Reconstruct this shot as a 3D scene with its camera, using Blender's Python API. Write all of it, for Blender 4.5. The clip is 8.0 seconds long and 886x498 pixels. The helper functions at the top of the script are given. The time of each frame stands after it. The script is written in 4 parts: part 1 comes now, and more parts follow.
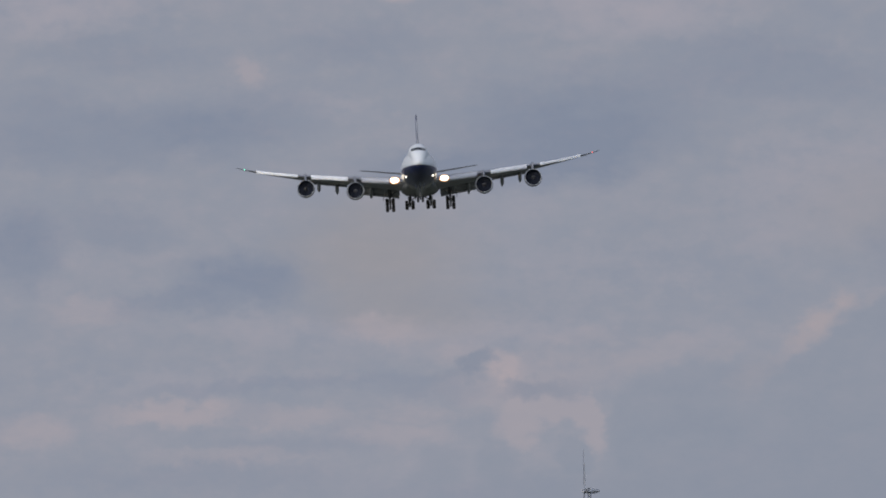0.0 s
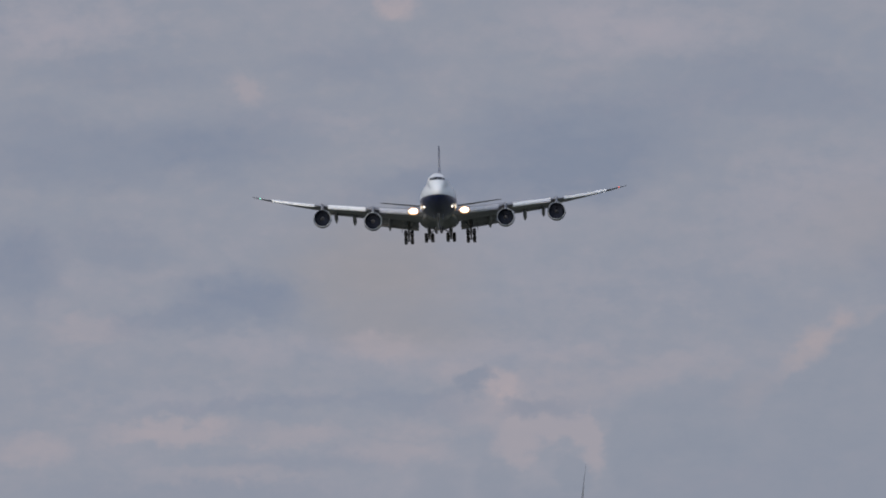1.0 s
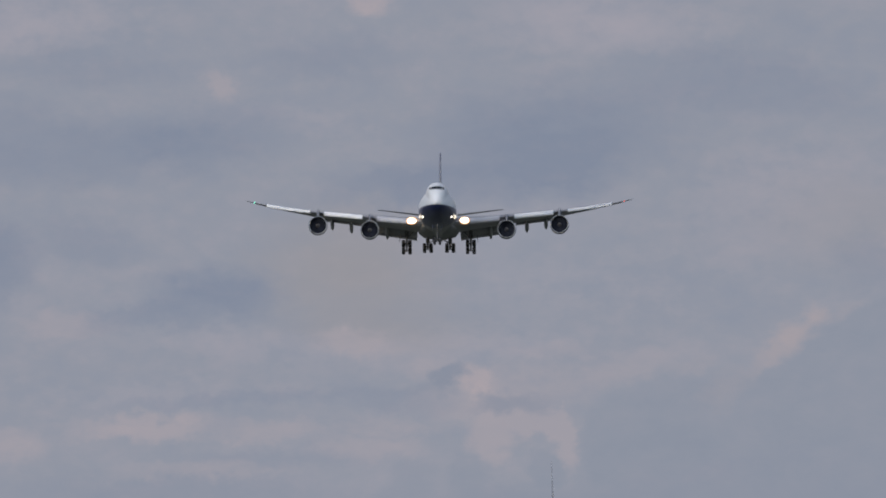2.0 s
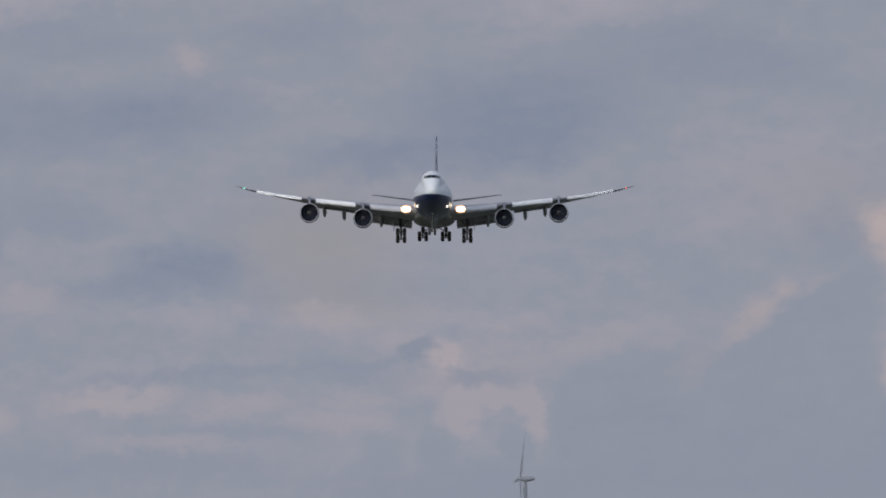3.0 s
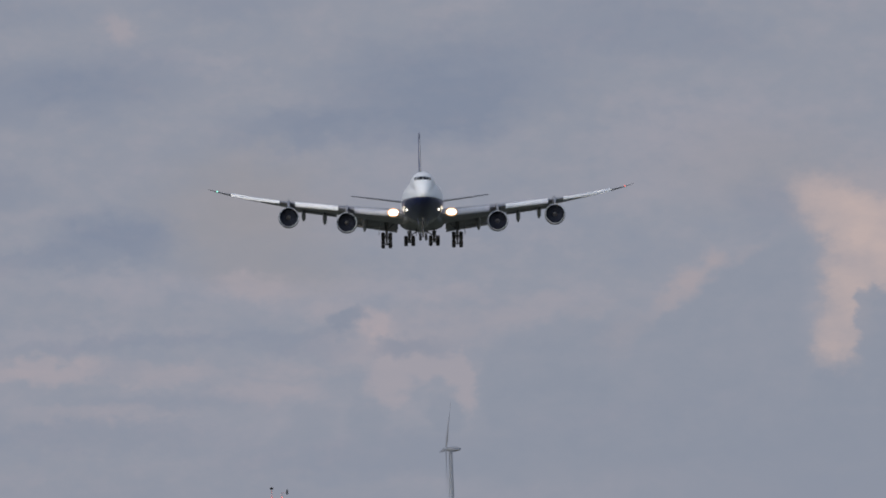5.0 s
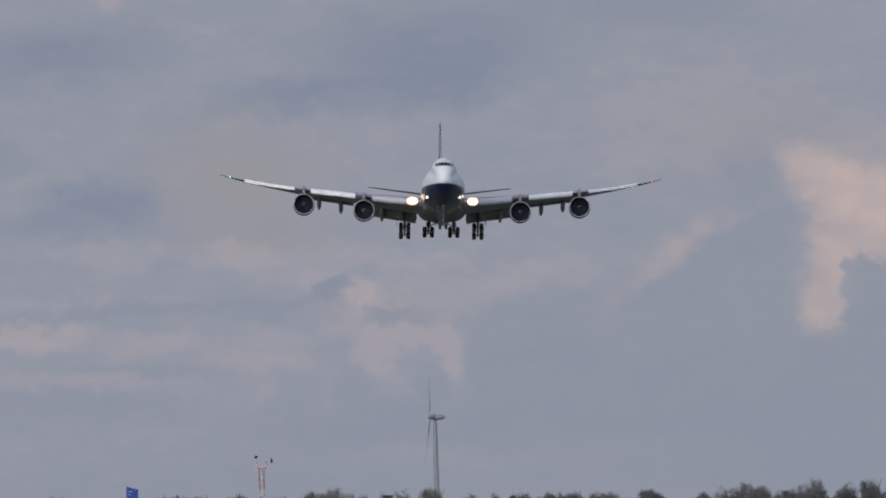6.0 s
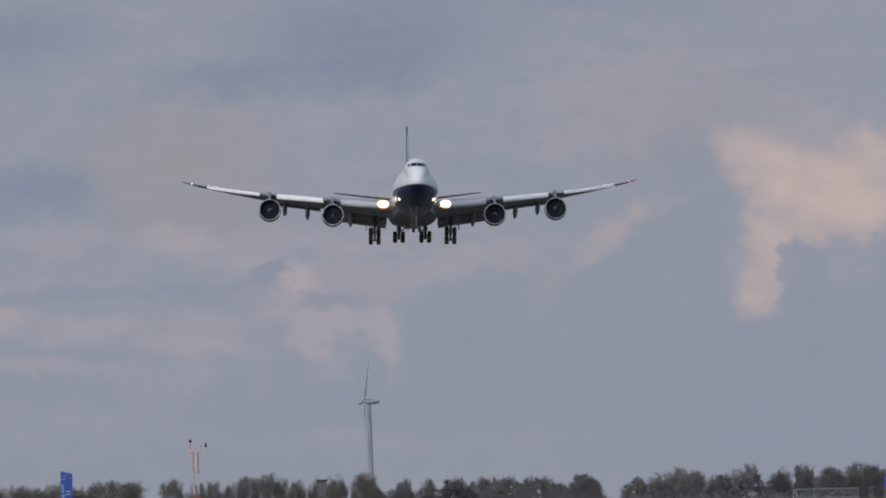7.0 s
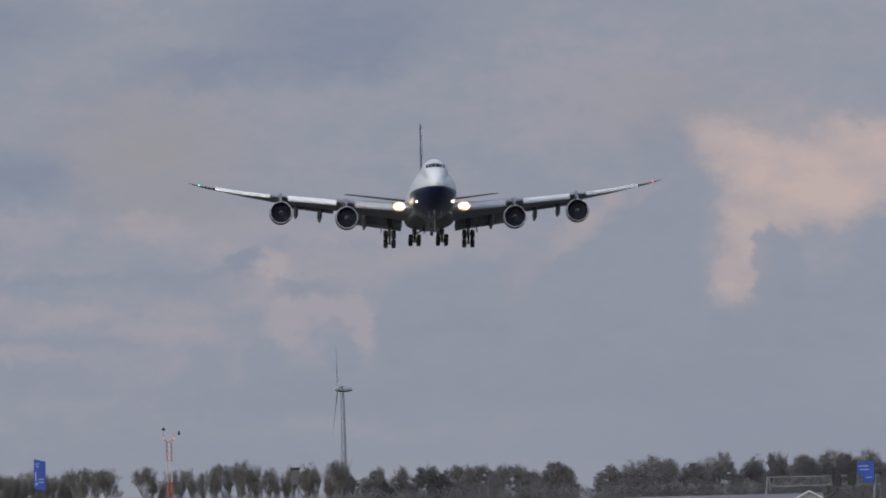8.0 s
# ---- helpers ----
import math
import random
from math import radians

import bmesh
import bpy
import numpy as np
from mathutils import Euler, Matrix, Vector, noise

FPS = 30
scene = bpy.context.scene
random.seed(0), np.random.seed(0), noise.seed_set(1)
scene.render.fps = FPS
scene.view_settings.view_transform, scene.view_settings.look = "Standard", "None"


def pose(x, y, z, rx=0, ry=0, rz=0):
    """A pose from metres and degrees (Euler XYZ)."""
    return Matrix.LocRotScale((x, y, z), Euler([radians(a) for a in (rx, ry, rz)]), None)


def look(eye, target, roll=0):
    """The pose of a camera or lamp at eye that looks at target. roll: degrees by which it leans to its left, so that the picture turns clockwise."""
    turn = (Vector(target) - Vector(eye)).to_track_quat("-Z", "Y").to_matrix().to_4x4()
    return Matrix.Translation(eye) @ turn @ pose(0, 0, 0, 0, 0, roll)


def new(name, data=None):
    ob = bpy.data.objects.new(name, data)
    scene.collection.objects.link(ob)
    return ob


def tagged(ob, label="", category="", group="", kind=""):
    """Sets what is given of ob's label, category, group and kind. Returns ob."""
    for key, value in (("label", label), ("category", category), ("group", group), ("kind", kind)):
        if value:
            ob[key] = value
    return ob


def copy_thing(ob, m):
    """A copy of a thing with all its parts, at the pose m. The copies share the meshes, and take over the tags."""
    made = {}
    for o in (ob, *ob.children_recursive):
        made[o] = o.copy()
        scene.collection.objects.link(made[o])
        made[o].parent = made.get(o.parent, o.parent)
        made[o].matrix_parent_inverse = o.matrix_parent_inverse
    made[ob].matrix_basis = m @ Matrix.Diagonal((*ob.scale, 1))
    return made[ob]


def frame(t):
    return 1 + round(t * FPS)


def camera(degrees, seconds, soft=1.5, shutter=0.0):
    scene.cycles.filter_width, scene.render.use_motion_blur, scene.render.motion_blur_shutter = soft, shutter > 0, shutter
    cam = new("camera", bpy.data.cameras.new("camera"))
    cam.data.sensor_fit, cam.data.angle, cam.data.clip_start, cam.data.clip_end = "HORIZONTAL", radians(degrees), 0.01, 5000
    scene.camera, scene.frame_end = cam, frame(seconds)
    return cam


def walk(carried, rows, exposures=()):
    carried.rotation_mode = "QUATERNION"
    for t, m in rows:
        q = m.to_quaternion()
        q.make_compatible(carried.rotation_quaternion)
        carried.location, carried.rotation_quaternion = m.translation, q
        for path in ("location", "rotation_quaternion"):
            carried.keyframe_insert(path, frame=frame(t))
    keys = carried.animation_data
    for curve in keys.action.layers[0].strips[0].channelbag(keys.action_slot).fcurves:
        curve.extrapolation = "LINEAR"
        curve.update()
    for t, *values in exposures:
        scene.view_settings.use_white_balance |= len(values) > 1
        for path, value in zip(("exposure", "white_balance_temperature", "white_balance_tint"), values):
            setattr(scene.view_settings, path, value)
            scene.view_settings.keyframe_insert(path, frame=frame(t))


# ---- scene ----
# ---------------------------------------------------------------- camera and its walk
cam = camera(3.742, 8.0, soft=1.9)
EYE = (0.0, 0.0, 5.0)


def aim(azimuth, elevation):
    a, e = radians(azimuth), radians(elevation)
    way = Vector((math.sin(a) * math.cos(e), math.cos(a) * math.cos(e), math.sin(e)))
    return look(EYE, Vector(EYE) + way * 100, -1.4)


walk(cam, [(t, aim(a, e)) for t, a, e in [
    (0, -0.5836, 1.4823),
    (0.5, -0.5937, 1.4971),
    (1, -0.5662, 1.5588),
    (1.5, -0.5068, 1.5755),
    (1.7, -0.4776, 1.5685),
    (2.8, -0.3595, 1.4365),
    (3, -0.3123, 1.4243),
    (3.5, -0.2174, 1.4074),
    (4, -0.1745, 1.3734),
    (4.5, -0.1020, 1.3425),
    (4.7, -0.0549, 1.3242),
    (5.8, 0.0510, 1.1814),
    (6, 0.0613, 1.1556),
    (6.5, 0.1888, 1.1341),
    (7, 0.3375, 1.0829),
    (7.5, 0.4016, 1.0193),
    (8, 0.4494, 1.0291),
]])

# ---------------------------------------------------------------- world and sun
world = bpy.data.worlds.new("overcast_evening")
scene.world = world
world.use_nodes = True
wn = world.node_tree.nodes
sky = wn.new("ShaderNodeTexSky")
sky.sky_type, sky.sun_disc = "NISHITA", False
sky.sun_elevation, sky.sun_rotation = radians(24), radians(205)
sky.air_density, sky.dust_density, sky.ozone_density = 1.0, 1.0, 2.0
wn["Background"].inputs["Strength"].default_value = 0.125
world.node_tree.links.new(sky.outputs["Color"], wn["Background"].inputs["Color"])
sun_data = bpy.data.lights.new("sun", "SUN")
sun_data.energy, sun_data.angle, sun_data.color = 1.5, radians(75), (1.0, 0.98, 0.95)
sun = new("sun", sun_data)
sun.matrix_world = look((-250, -560, 620), (0, 0, 0))


# ---------------------------------------------------------------- materials
def nodes_of(m):
    m.use_nodes = True
    nt = m.node_tree
    return nt, nt.nodes, nt.links, nt.nodes["Principled BSDF"]


def surface(name, color, rough=0.5, metal=0.0, vary=0.12, scale=2.0, bump=0.0, fine=12.0, coat=0.0):
    """A surface with two scales of colour variation, uneven gloss and fine relief."""
    m = bpy.data.materials.new(name)
    nt, n, l, p = nodes_of(m)
    tc = n.new("ShaderNodeTexCoord")
    n1, n2 = n.new("ShaderNodeTexNoise"), n.new("ShaderNodeTexNoise")
    n1.inputs["Scale"].default_value, n1.inputs["Detail"].default_value = scale, 5
    n2.inputs["Scale"].default_value, n2.inputs["Detail"].default_value = scale * fine, 3
    add = n.new("ShaderNodeMath")
    add.operation = "MULTIPLY_ADD"
    add.inputs[1].default_value = 0.35
    l.new(tc.outputs["Object"], n1.inputs["Vector"])
    l.new(tc.outputs["Object"], n2.inputs["Vector"])
    l.new(n2.outputs["Fac"], add.inputs[0])
    l.new(n1.outputs["Fac"], add.inputs[2])
    ramp = n.new("ShaderNodeValToRGB")
    ramp.color_ramp.elements[0].position, ramp.color_ramp.elements[1].position = 0.4, 0.95
    ramp.color_ramp.elements[0].color = (*[c * (1 - vary) for c in color], 1)
    ramp.color_ramp.elements[1].color = (*[min(1, c * (1 + vary)) for c in color], 1)
    l.new(add.outputs[0], ramp.inputs["Fac"])
    l.new(ramp.outputs["Color"], p.inputs["Base Color"])
    r = n.new("ShaderNodeMapRange")
    r.inputs["To Min"].default_value, r.inputs["To Max"].default_value = max(0.02, rough - 0.08), min(1, rough + 0.1)
    l.new(n1.outputs["Fac"], r.inputs["Value"])
    l.new(r.outputs["Result"], p.inputs["Roughness"])
    p.inputs["Metallic"].default_value, p.inputs["Coat Weight"].default_value = metal, coat
    if bump:
        b = n.new("ShaderNodeBump")
        b.inputs["Strength"].default_value = bump
        l.new(n2.outputs["Fac"], b.inputs["Height"])
        l.new(b.outputs["Normal"], p.inputs["Normal"])
    return m


def glowing(name, color, strength):
    m = bpy.data.materials.new(name)
    nt, n, l, p = nodes_of(m)
    p.inputs["Base Color"].default_value = (*color, 1)
    p.inputs["Emission Color"].default_value = (*color, 1)
    p.inputs["Emission Strength"].default_value = strength
    return m


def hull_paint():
    """White airliner paint with a navy lower nose and a grey belly darkened with painted shade."""
    m = surface("hull_paint", (0.72, 0.73, 0.76), 0.38, vary=0.05, scale=0.4, coat=0.2)
    nt, n, l, p = nodes_of(m)
    ramp = [x for x in n if x.type == "VALTORGB"][0]
    tc, sep = n.new("ShaderNodeTexCoord"), n.new("ShaderNodeSeparateXYZ")
    l.new(tc.outputs["Object"], sep.inputs[0])
    def calc(op, a, c):
        x = n.new("ShaderNodeMath")
        x.operation = op
        for k, e in enumerate((a, c)):
            if isinstance(e, (int, float)):
                x.inputs[k].default_value = e
            else:
                l.new(e, x.inputs[k])
        return x.outputs[0]

    below = calc("SUBTRACT", -0.12, sep.outputs["Z"])
    ahead = calc("MULTIPLY", calc("ADD", calc("SUBTRACT", sep.outputs["Y"], 13.5), calc("MULTIPLY", sep.outputs["Z"], 0.6)), 0.35)
    diff = calc("MINIMUM", below, ahead)
    # belly grey, with the underside's shade put into the colour
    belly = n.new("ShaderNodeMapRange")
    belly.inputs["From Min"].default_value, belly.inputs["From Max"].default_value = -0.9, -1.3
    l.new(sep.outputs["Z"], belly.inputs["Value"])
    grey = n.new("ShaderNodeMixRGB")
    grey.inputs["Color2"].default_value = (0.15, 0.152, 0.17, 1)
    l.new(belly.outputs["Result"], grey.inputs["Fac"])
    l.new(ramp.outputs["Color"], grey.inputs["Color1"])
    sharp = n.new("ShaderNodeMapRange")
    sharp.inputs["From Min"].default_value, sharp.inputs["From Max"].default_value = -0.04, 0.04
    l.new(diff, sharp.inputs["Value"])
    mix = n.new("ShaderNodeMixRGB")
    mix.inputs["Color2"].default_value = (0.012, 0.019, 0.072, 1)
    l.new(sharp.outputs["Result"], mix.inputs["Fac"])
    l.new(grey.outputs["Color"], mix.inputs["Color1"])
    l.new(mix.outputs["Color"], p.inputs["Base Color"])
    return m


WHITE = surface("white_paint", (0.82, 0.81, 0.83), 0.4, vary=0.06, scale=0.6, coat=0.15)
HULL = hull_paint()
NAVY = surface("navy_paint", (0.012, 0.022, 0.09), 0.4, vary=0.2, scale=0.5, coat=0.15)
WINGGREY = surface("wing_grey_paint", (0.225, 0.225, 0.25), 0.45, vary=0.15, scale=0.5)
KRUEGER = surface("krueger_grey_paint", (0.46, 0.46, 0.5), 0.45, vary=0.1, scale=0.7)
BELLY = surface("belly_grey_paint", (0.17, 0.172, 0.185), 0.5, vary=0.22, scale=0.5)
NACELLE = surface("nacelle_paint", (0.2, 0.2, 0.25), 0.4, vary=0.1, scale=0.8)
LIP = surface("polished_inlet_lip", (0.55, 0.56, 0.6), 0.42, 0.15, vary=0.06, scale=1.5)
# fan and inlet darks raised to blue-grey, air haze painted in
FANHAZED = surface("hazed_fan_composite", (0.024, 0.028, 0.044), 0.9, vary=0.3, scale=2)
DUCT = surface("hazed_inlet_liner", (0.022, 0.024, 0.036), 0.85, vary=0.2, scale=2)
SPINNER = surface("spinner_grey", (0.1, 0.1, 0.11), 0.45, vary=0.1, scale=3)
GLASS = surface("dark_cockpit_glass", (0.012, 0.013, 0.016), 0.12, vary=0.1, scale=2)
for dull in (FANHAZED, DUCT):
    dull.node_tree.nodes["Principled BSDF"].inputs["Specular IOR Level"].default_value = 0.15
# rubber black raised slightly, with haze in the colour
TYRE = surface("hazed_tyre_rubber", (0.028, 0.028, 0.032), 0.85, vary=0.25, scale=3)
STEEL = surface("gear_steel", (0.12, 0.12, 0.13), 0.5, 0.3, vary=0.2, scale=3)
LANDING = glowing("landing_lamp_glow", (1.0, 0.84, 0.6), 4.0)
# warm halo round the landing lamp, made as a glowing surface
LANDHALO = glowing("landing_lamp_halo", (1.0, 0.58, 0.33), 0.5)
LANDCORE = glowing("landing_lamp_core", (1.0, 0.9, 0.72), 7.0)
SMALLLAMP = glowing("turnoff_lamp_glow", (1.0, 0.9, 0.78), 2.5)
GREENLAMP = glowing("green_navigation_glow", (0.25, 0.9, 0.65), 1.0)
REDLAMP = glowing("red_navigation_glow", (1.0, 0.2, 0.16), 0.7)
REDBEACON = glowing("red_obstruction_glow", (1.0, 0.3, 0.28), 0.25)
# pale turbine paint taken down to blue-grey: backlit shade and haze painted in
TURBINE = surface("turbine_shaded_grey", (0.245, 0.262, 0.31), 0.5, vary=0.06, scale=0.2)
MASTRED = surface("mast_red_paint", (0.42, 0.13, 0.12), 0.5, vary=0.2, scale=1)
MASTWHITE = surface("mast_white_paint", (0.5, 0.48, 0.49), 0.5, vary=0.15, scale=1)
DARKMETAL = surface("dark_metal", (0.014, 0.014, 0.017), 0.6, vary=0.3, scale=2)
GALV = surface("galvanised_steel", (0.19, 0.195, 0.21), 0.5, 0.3, vary=0.2, scale=1.5)
SIGNBLUE = surface("road_sign_blue", (0.008, 0.05, 0.3), 0.45, vary=0.15, scale=0.8)
SIGNWHITE = surface("road_sign_white", (0.28, 0.36, 0.52), 0.5, vary=0.1, scale=2)
SIGNBACK = surface("grey_sign_back", (0.085, 0.09, 0.1), 0.6, vary=0.2, scale=1)
TRAILBLUE = surface("trailer_blue_tarpaulin", (0.02, 0.05, 0.25), 0.55, vary=0.2, scale=0.5)
TRAILTOP = surface("trailer_pale_top", (0.45, 0.47, 0.52), 0.5, vary=0.2, scale=0.6)
ROOFGREY = surface("grey_roof_sheet", (0.2, 0.2, 0.215), 0.6, vary=0.2, scale=0.3)
WALLGREY = surface("grey_wall", (0.22, 0.22, 0.23), 0.8, vary=0.2, scale=0.4)
TRIMWHITE = surface("white_barge_board", (0.5, 0.5, 0.49), 0.5, vary=0.1, scale=1)
LAMPHEAD = surface("pale_lamp_head", (0.4, 0.4, 0.41), 0.4, vary=0.1, scale=3)
# tree wood lifted to a paler grey, distance haze in its colour
HAZEBARK = surface("hazed_bark", (0.18, 0.165, 0.155), 0.9, vary=0.3, scale=1.5, bump=0.3)
GRASS = surface("grass_field", (0.085, 0.09, 0.066), 0.95, vary=0.35, scale=0.08, bump=0.2)
ASPHALT = surface("asphalt", (0.05, 0.05, 0.052), 0.9, vary=0.2, scale=0.5)


def leaf_paint(name, a, b):
    m = bpy.data.materials.new(name)
    nt, n, l, p = nodes_of(m)
    g, ramp = n.new("ShaderNodeNewGeometry"), n.new("ShaderNodeValToRGB")
    ramp.color_ramp.elements[0].color, ramp.color_ramp.elements[1].color = (*a, 1), (*b, 1)
    l.new(g.outputs["Random Per Island"], ramp.inputs["Fac"])
    matt, thin, mix = n.new("ShaderNodeBsdfDiffuse"), n.new("ShaderNodeBsdfTranslucent"), n.new("ShaderNodeMixShader")
    l.new(ramp.outputs["Color"], matt.inputs["Color"])
    l.new(ramp.outputs["Color"], thin.inputs["Color"])
    mix.inputs[0].default_value = 0.48
    l.new(matt.outputs[0], mix.inputs[1])
    l.new(thin.outputs[0], mix.inputs[2])
    l.new(mix.outputs[0], n["Material Output"].inputs["Surface"])
    n.remove(p)
    return m


# leaf colours hold the distance haze: greyed and lifted above real foliage
HAZELEAFDRY = leaf_paint("hazed_withered_leaves", (0.2, 0.187, 0.182), (0.25, 0.232, 0.222))
HAZELEAFDARK = leaf_paint("hazed_autumn_leaves", (0.205, 0.195, 0.204), (0.24, 0.226, 0.23))


# ---------------------------------------------------------------- mesh tools
class Shape:
    """Collects vertices and faces for one mesh."""

    def __init__(self):
        self.v, self.f = [], []

    def loft(self, rings, caps=True, closed=True):
        base, k = len(self.v), len(rings[0])
        for r in rings:
            self.v.extend(tuple(p) for p in r)
        for i in range(len(rings) - 1):
            for j in range(k if closed else k - 1):
                a, b = base + i * k + j, base + i * k + (j + 1) % k
                self.f.append((a, b, b + k, a + k))
        if caps:
            self.f.append(tuple(base + j for j in reversed(range(k))))
            self.f.append(tuple(base + (len(rings) - 1) * k + j for j in range(k)))
        return self

    def tube(self, p, q, r0, r1=None, k=6, caps=True):
        p, q = Vector(p), Vector(q)
        r1 = r0 if r1 is None else r1
        d = (q - p).normalized()
        u = d.orthogonal().normalized()
        w = d.cross(u)
        ring = lambda c, r: [c + (u * math.cos(2 * math.pi * i / k) + w * math.sin(2 * math.pi * i / k)) * r for i in range(k)]
        return self.loft([ring(p, r0), ring(q, r1)], caps)

    def lathe(self, profile, origin, axis="y", k=28, caps=False):
        """profile: (distance along the axis, radius)."""
        rings = []
        for a, r in profile:
            ring = []
            for i in range(k):
                c, s = math.cos(2 * math.pi * i / k) * r, math.sin(2 * math.pi * i / k) * r
                ring.append(Vector(origin) + Vector({"y": (c, a, s), "x": (a, c, s), "z": (c, s, a)}[axis]))
            rings.append(ring)
        return self.loft(rings, caps)

    def box(self, c, s, m=None, bevel=0.0):
        x, y, z = (e / 2 for e in s)
        b = min(bevel, x * 0.9, y * 0.9)
        out = [(-x + b, -y), (x - b, -y), (x, -y + b), (x, y - b), (x - b, y), (-x + b, y), (-x, y - b), (-x, -y + b)] if b else [(-x, -y), (x, -y), (x, y), (-x, y)]
        m = m or Matrix()
        ring = lambda h: [Vector(c) + (m @ Vector((a, e, h))) for a, e in out]
        return self.loft([ring(-z), ring(z)])

    def mesh(self, name, material, smooth=False):
        me = bpy.data.meshes.new(name)
        me.from_pydata(self.v, [], self.f)
        me.materials.append(material)
        me.update()
        if smooth:
            me.polygons.foreach_set("use_smooth", [True] * len(me.polygons))
            me.set_sharp_from_angle(angle=radians(38))
        return me


def part(name, shape, material, parent, label="", smooth=False):
    ob = new(name, shape.mesh(name, material, smooth))
    ob.parent = parent
    return tagged(ob, label)


def thing(name, label, category, at=None, group="", kind=""):
    ob = new(name)
    ob.empty_display_size = 0.5
    if at is not None:
        ob.matrix_basis = at
    return tagged(ob, label, category, group, kind)


def interp(x, table):
    xs = [r[0] for r in table]
    return [float(np.interp(x, xs, [r[i] for r in table])) for i in range(1, len(table[0]))]


# ---------------------------------------------------------------- sky backdrop with drifting clouds
# each patch: azimuth, height (thousandths), half width, half height, turn, weight
PALE = [(-960, 760, 300, 90, 0, 0.9), (60, 755, 300, 90, 0, 0.9), (-520, 590, 260, 45, -6, 0.35), (380, 450, 260, 130, 0, 0.5),
        (-420, 190, 460, 55, 0, 0.55), (-150, 180, 300, 60, 0, 0.4), (-720, 100, 380, 40, 0, 0.35), (60, 300, 320, 90, 0, 0.3)]  # thin light veils
WARM = [(-395, 325, 260, 170, 0, 0.95), (-330, 210, 260, 70, 0, 0.45), (520, 400, 300, 130, 0, 0.4)]  # dull warm grey
DARK = [(-635, 275, 170, 74, 8, 1.15), (-800, 240, 120, 34, 4, 0.6), (-1030, 335, 110, 105, 0, 0.9), (-860, 365, 150, 60, -8, 0.55),
        (-40, 555, 320, 130, 4, 1.0), (-30, 520, 130, 90, 0, 0.5), (-330, 470, 190, 60, 8, 0.55), (-880, 530, 360, 90, 0, 0.78),
        (-640, 560, 220, 90, 0, 0.6), (-170, 470, 330, 60, 0, 0.5), (-440, 700, 200, 65, 0, 0.55), (-860, 680, 220, 45, 0, 0.4)]
DARK_LOW = [(300, 650, 300, 90, -6, 0.65), (-600, 92, 330, 24, 3, 0.45), (-300, 92, 180, 26, -2, 0.4), (-520, -10, 240, 26, 0, 0.3),
            (-150, -110, 420, 60, 0, 0.4), (420, -60, 520, 110, 0, 0.5), (-700, -70, 400, 50, 0, 0.35), (520, 330, 90, 70, -30, 0.4), (-1000, 600, 160, 40, 0, 0.3)]
GLEAM = [(-625, 652, 70, 30, -22, 0.5), (-356, 800, 45, 38, 0, 1.0), (-390, 188, 105, 34, 0, 0.55), (-172, 128, 46, 34, -30, 0.85), (-250, 150, 60, 26, 0, 0.4),
         (-760, 47, 190, 26, 2, 0.7), (-560, 36, 220, 22, 0, 0.4), (-1020, 10, 110, 45, 0, 0.7), (-900, 225, 130, 30, 0, 0.4),
         (-360, 8, 130, 34, 0, 0.5), (-640, -30, 240, 26, 0, 0.35), (110, 150, 150, 40, 12, 0.4), (-40, 175, 140, 30, 0, 0.3), (-120, 100, 200, 60, 4, 0.55)]  # rosy streaks
SHELF = [(-110, 52, 150, 52, 0, 0.8), (-150, 10, 62, 46, 0, 0.85), (-14, 30, 34, 75, 0, 1.0), (-60, 66, 120, 42, 0, 0.7), (-330, 44, 150, 34, 0, 0.5)]  # rosy bank over the grey heads
EAST = [(630, 320, 125, 82, -36, 0.85), (740, 300, 170, 78, -8, 1.1), (880, 305, 200, 105, 0, 1.1), (690, 215, 95, 95, 0, 1.1),
        (662, 120, 85, 110, 10, 0.85), (640, 60, 75, 50, 0, 0.45), (800, 235, 120, 70, 0, 1.1), (1030, 330, 240, 150, 0, 0.9), (740, 375, 240, 60, 0, 0.45)]  # sunlit heap
FRONT = [(-52, -32, 50, 60, 0, 1.0), (-190, -52, 60, 72, 0, 0.9), (-290, -50, 75, 60, 0, 0.75), (70, 10, 95, 130, 0, 1.0), (180, 40, 140, 140, 10, 0.95),
         (330, 70, 180, 130, 12, 0.95), (470, 140, 140, 150, -14, 0.9), (540, 215, 85, 110, -32, 0.8), (520, 60, 160, 140, 0, 0.8)]  # nearer grey heads
FRONT_EAST = [(722, 132, 56, 84, 0, 1.6), (800, 62, 90, 75, 0, 0.95), (905, 125, 100, 95, 0, 1.1), (1010, 130, 140, 110, 0, 0.9),
              (760, 20, 260, 95, 0, 0.8), (500, -60, 420, 110, 0, 0.8), (100, -110, 380, 90, 0, 0.7)]
RIM = [(385, 196, 85, 36, 36, 1.0), (430, 245, 30, 34, 30, 0.8), (270, 112, 80, 40, 30, 0.45), (330, 158, 60, 26, 36, 0.5), (215, 150, 70, 22, 20, 0.35),
       (478, 250, 50, 22, 40, 0.35)]  # lit edges on the heads
HAZE = [(760, -210, 900, 240, 0, 1.0), (-500, -260, 700, 170, 0, 0.6)]  # dull bank low over the fields
CURL = [(-212, 137, 42, 22, 28, 1.0), (-108, 88, 90, 30, 4, 0.75), (-250, 112, 80, 18, 6, 0.5), (720, 135, 40, 34, 0, 0.6)]  # small dark shreds


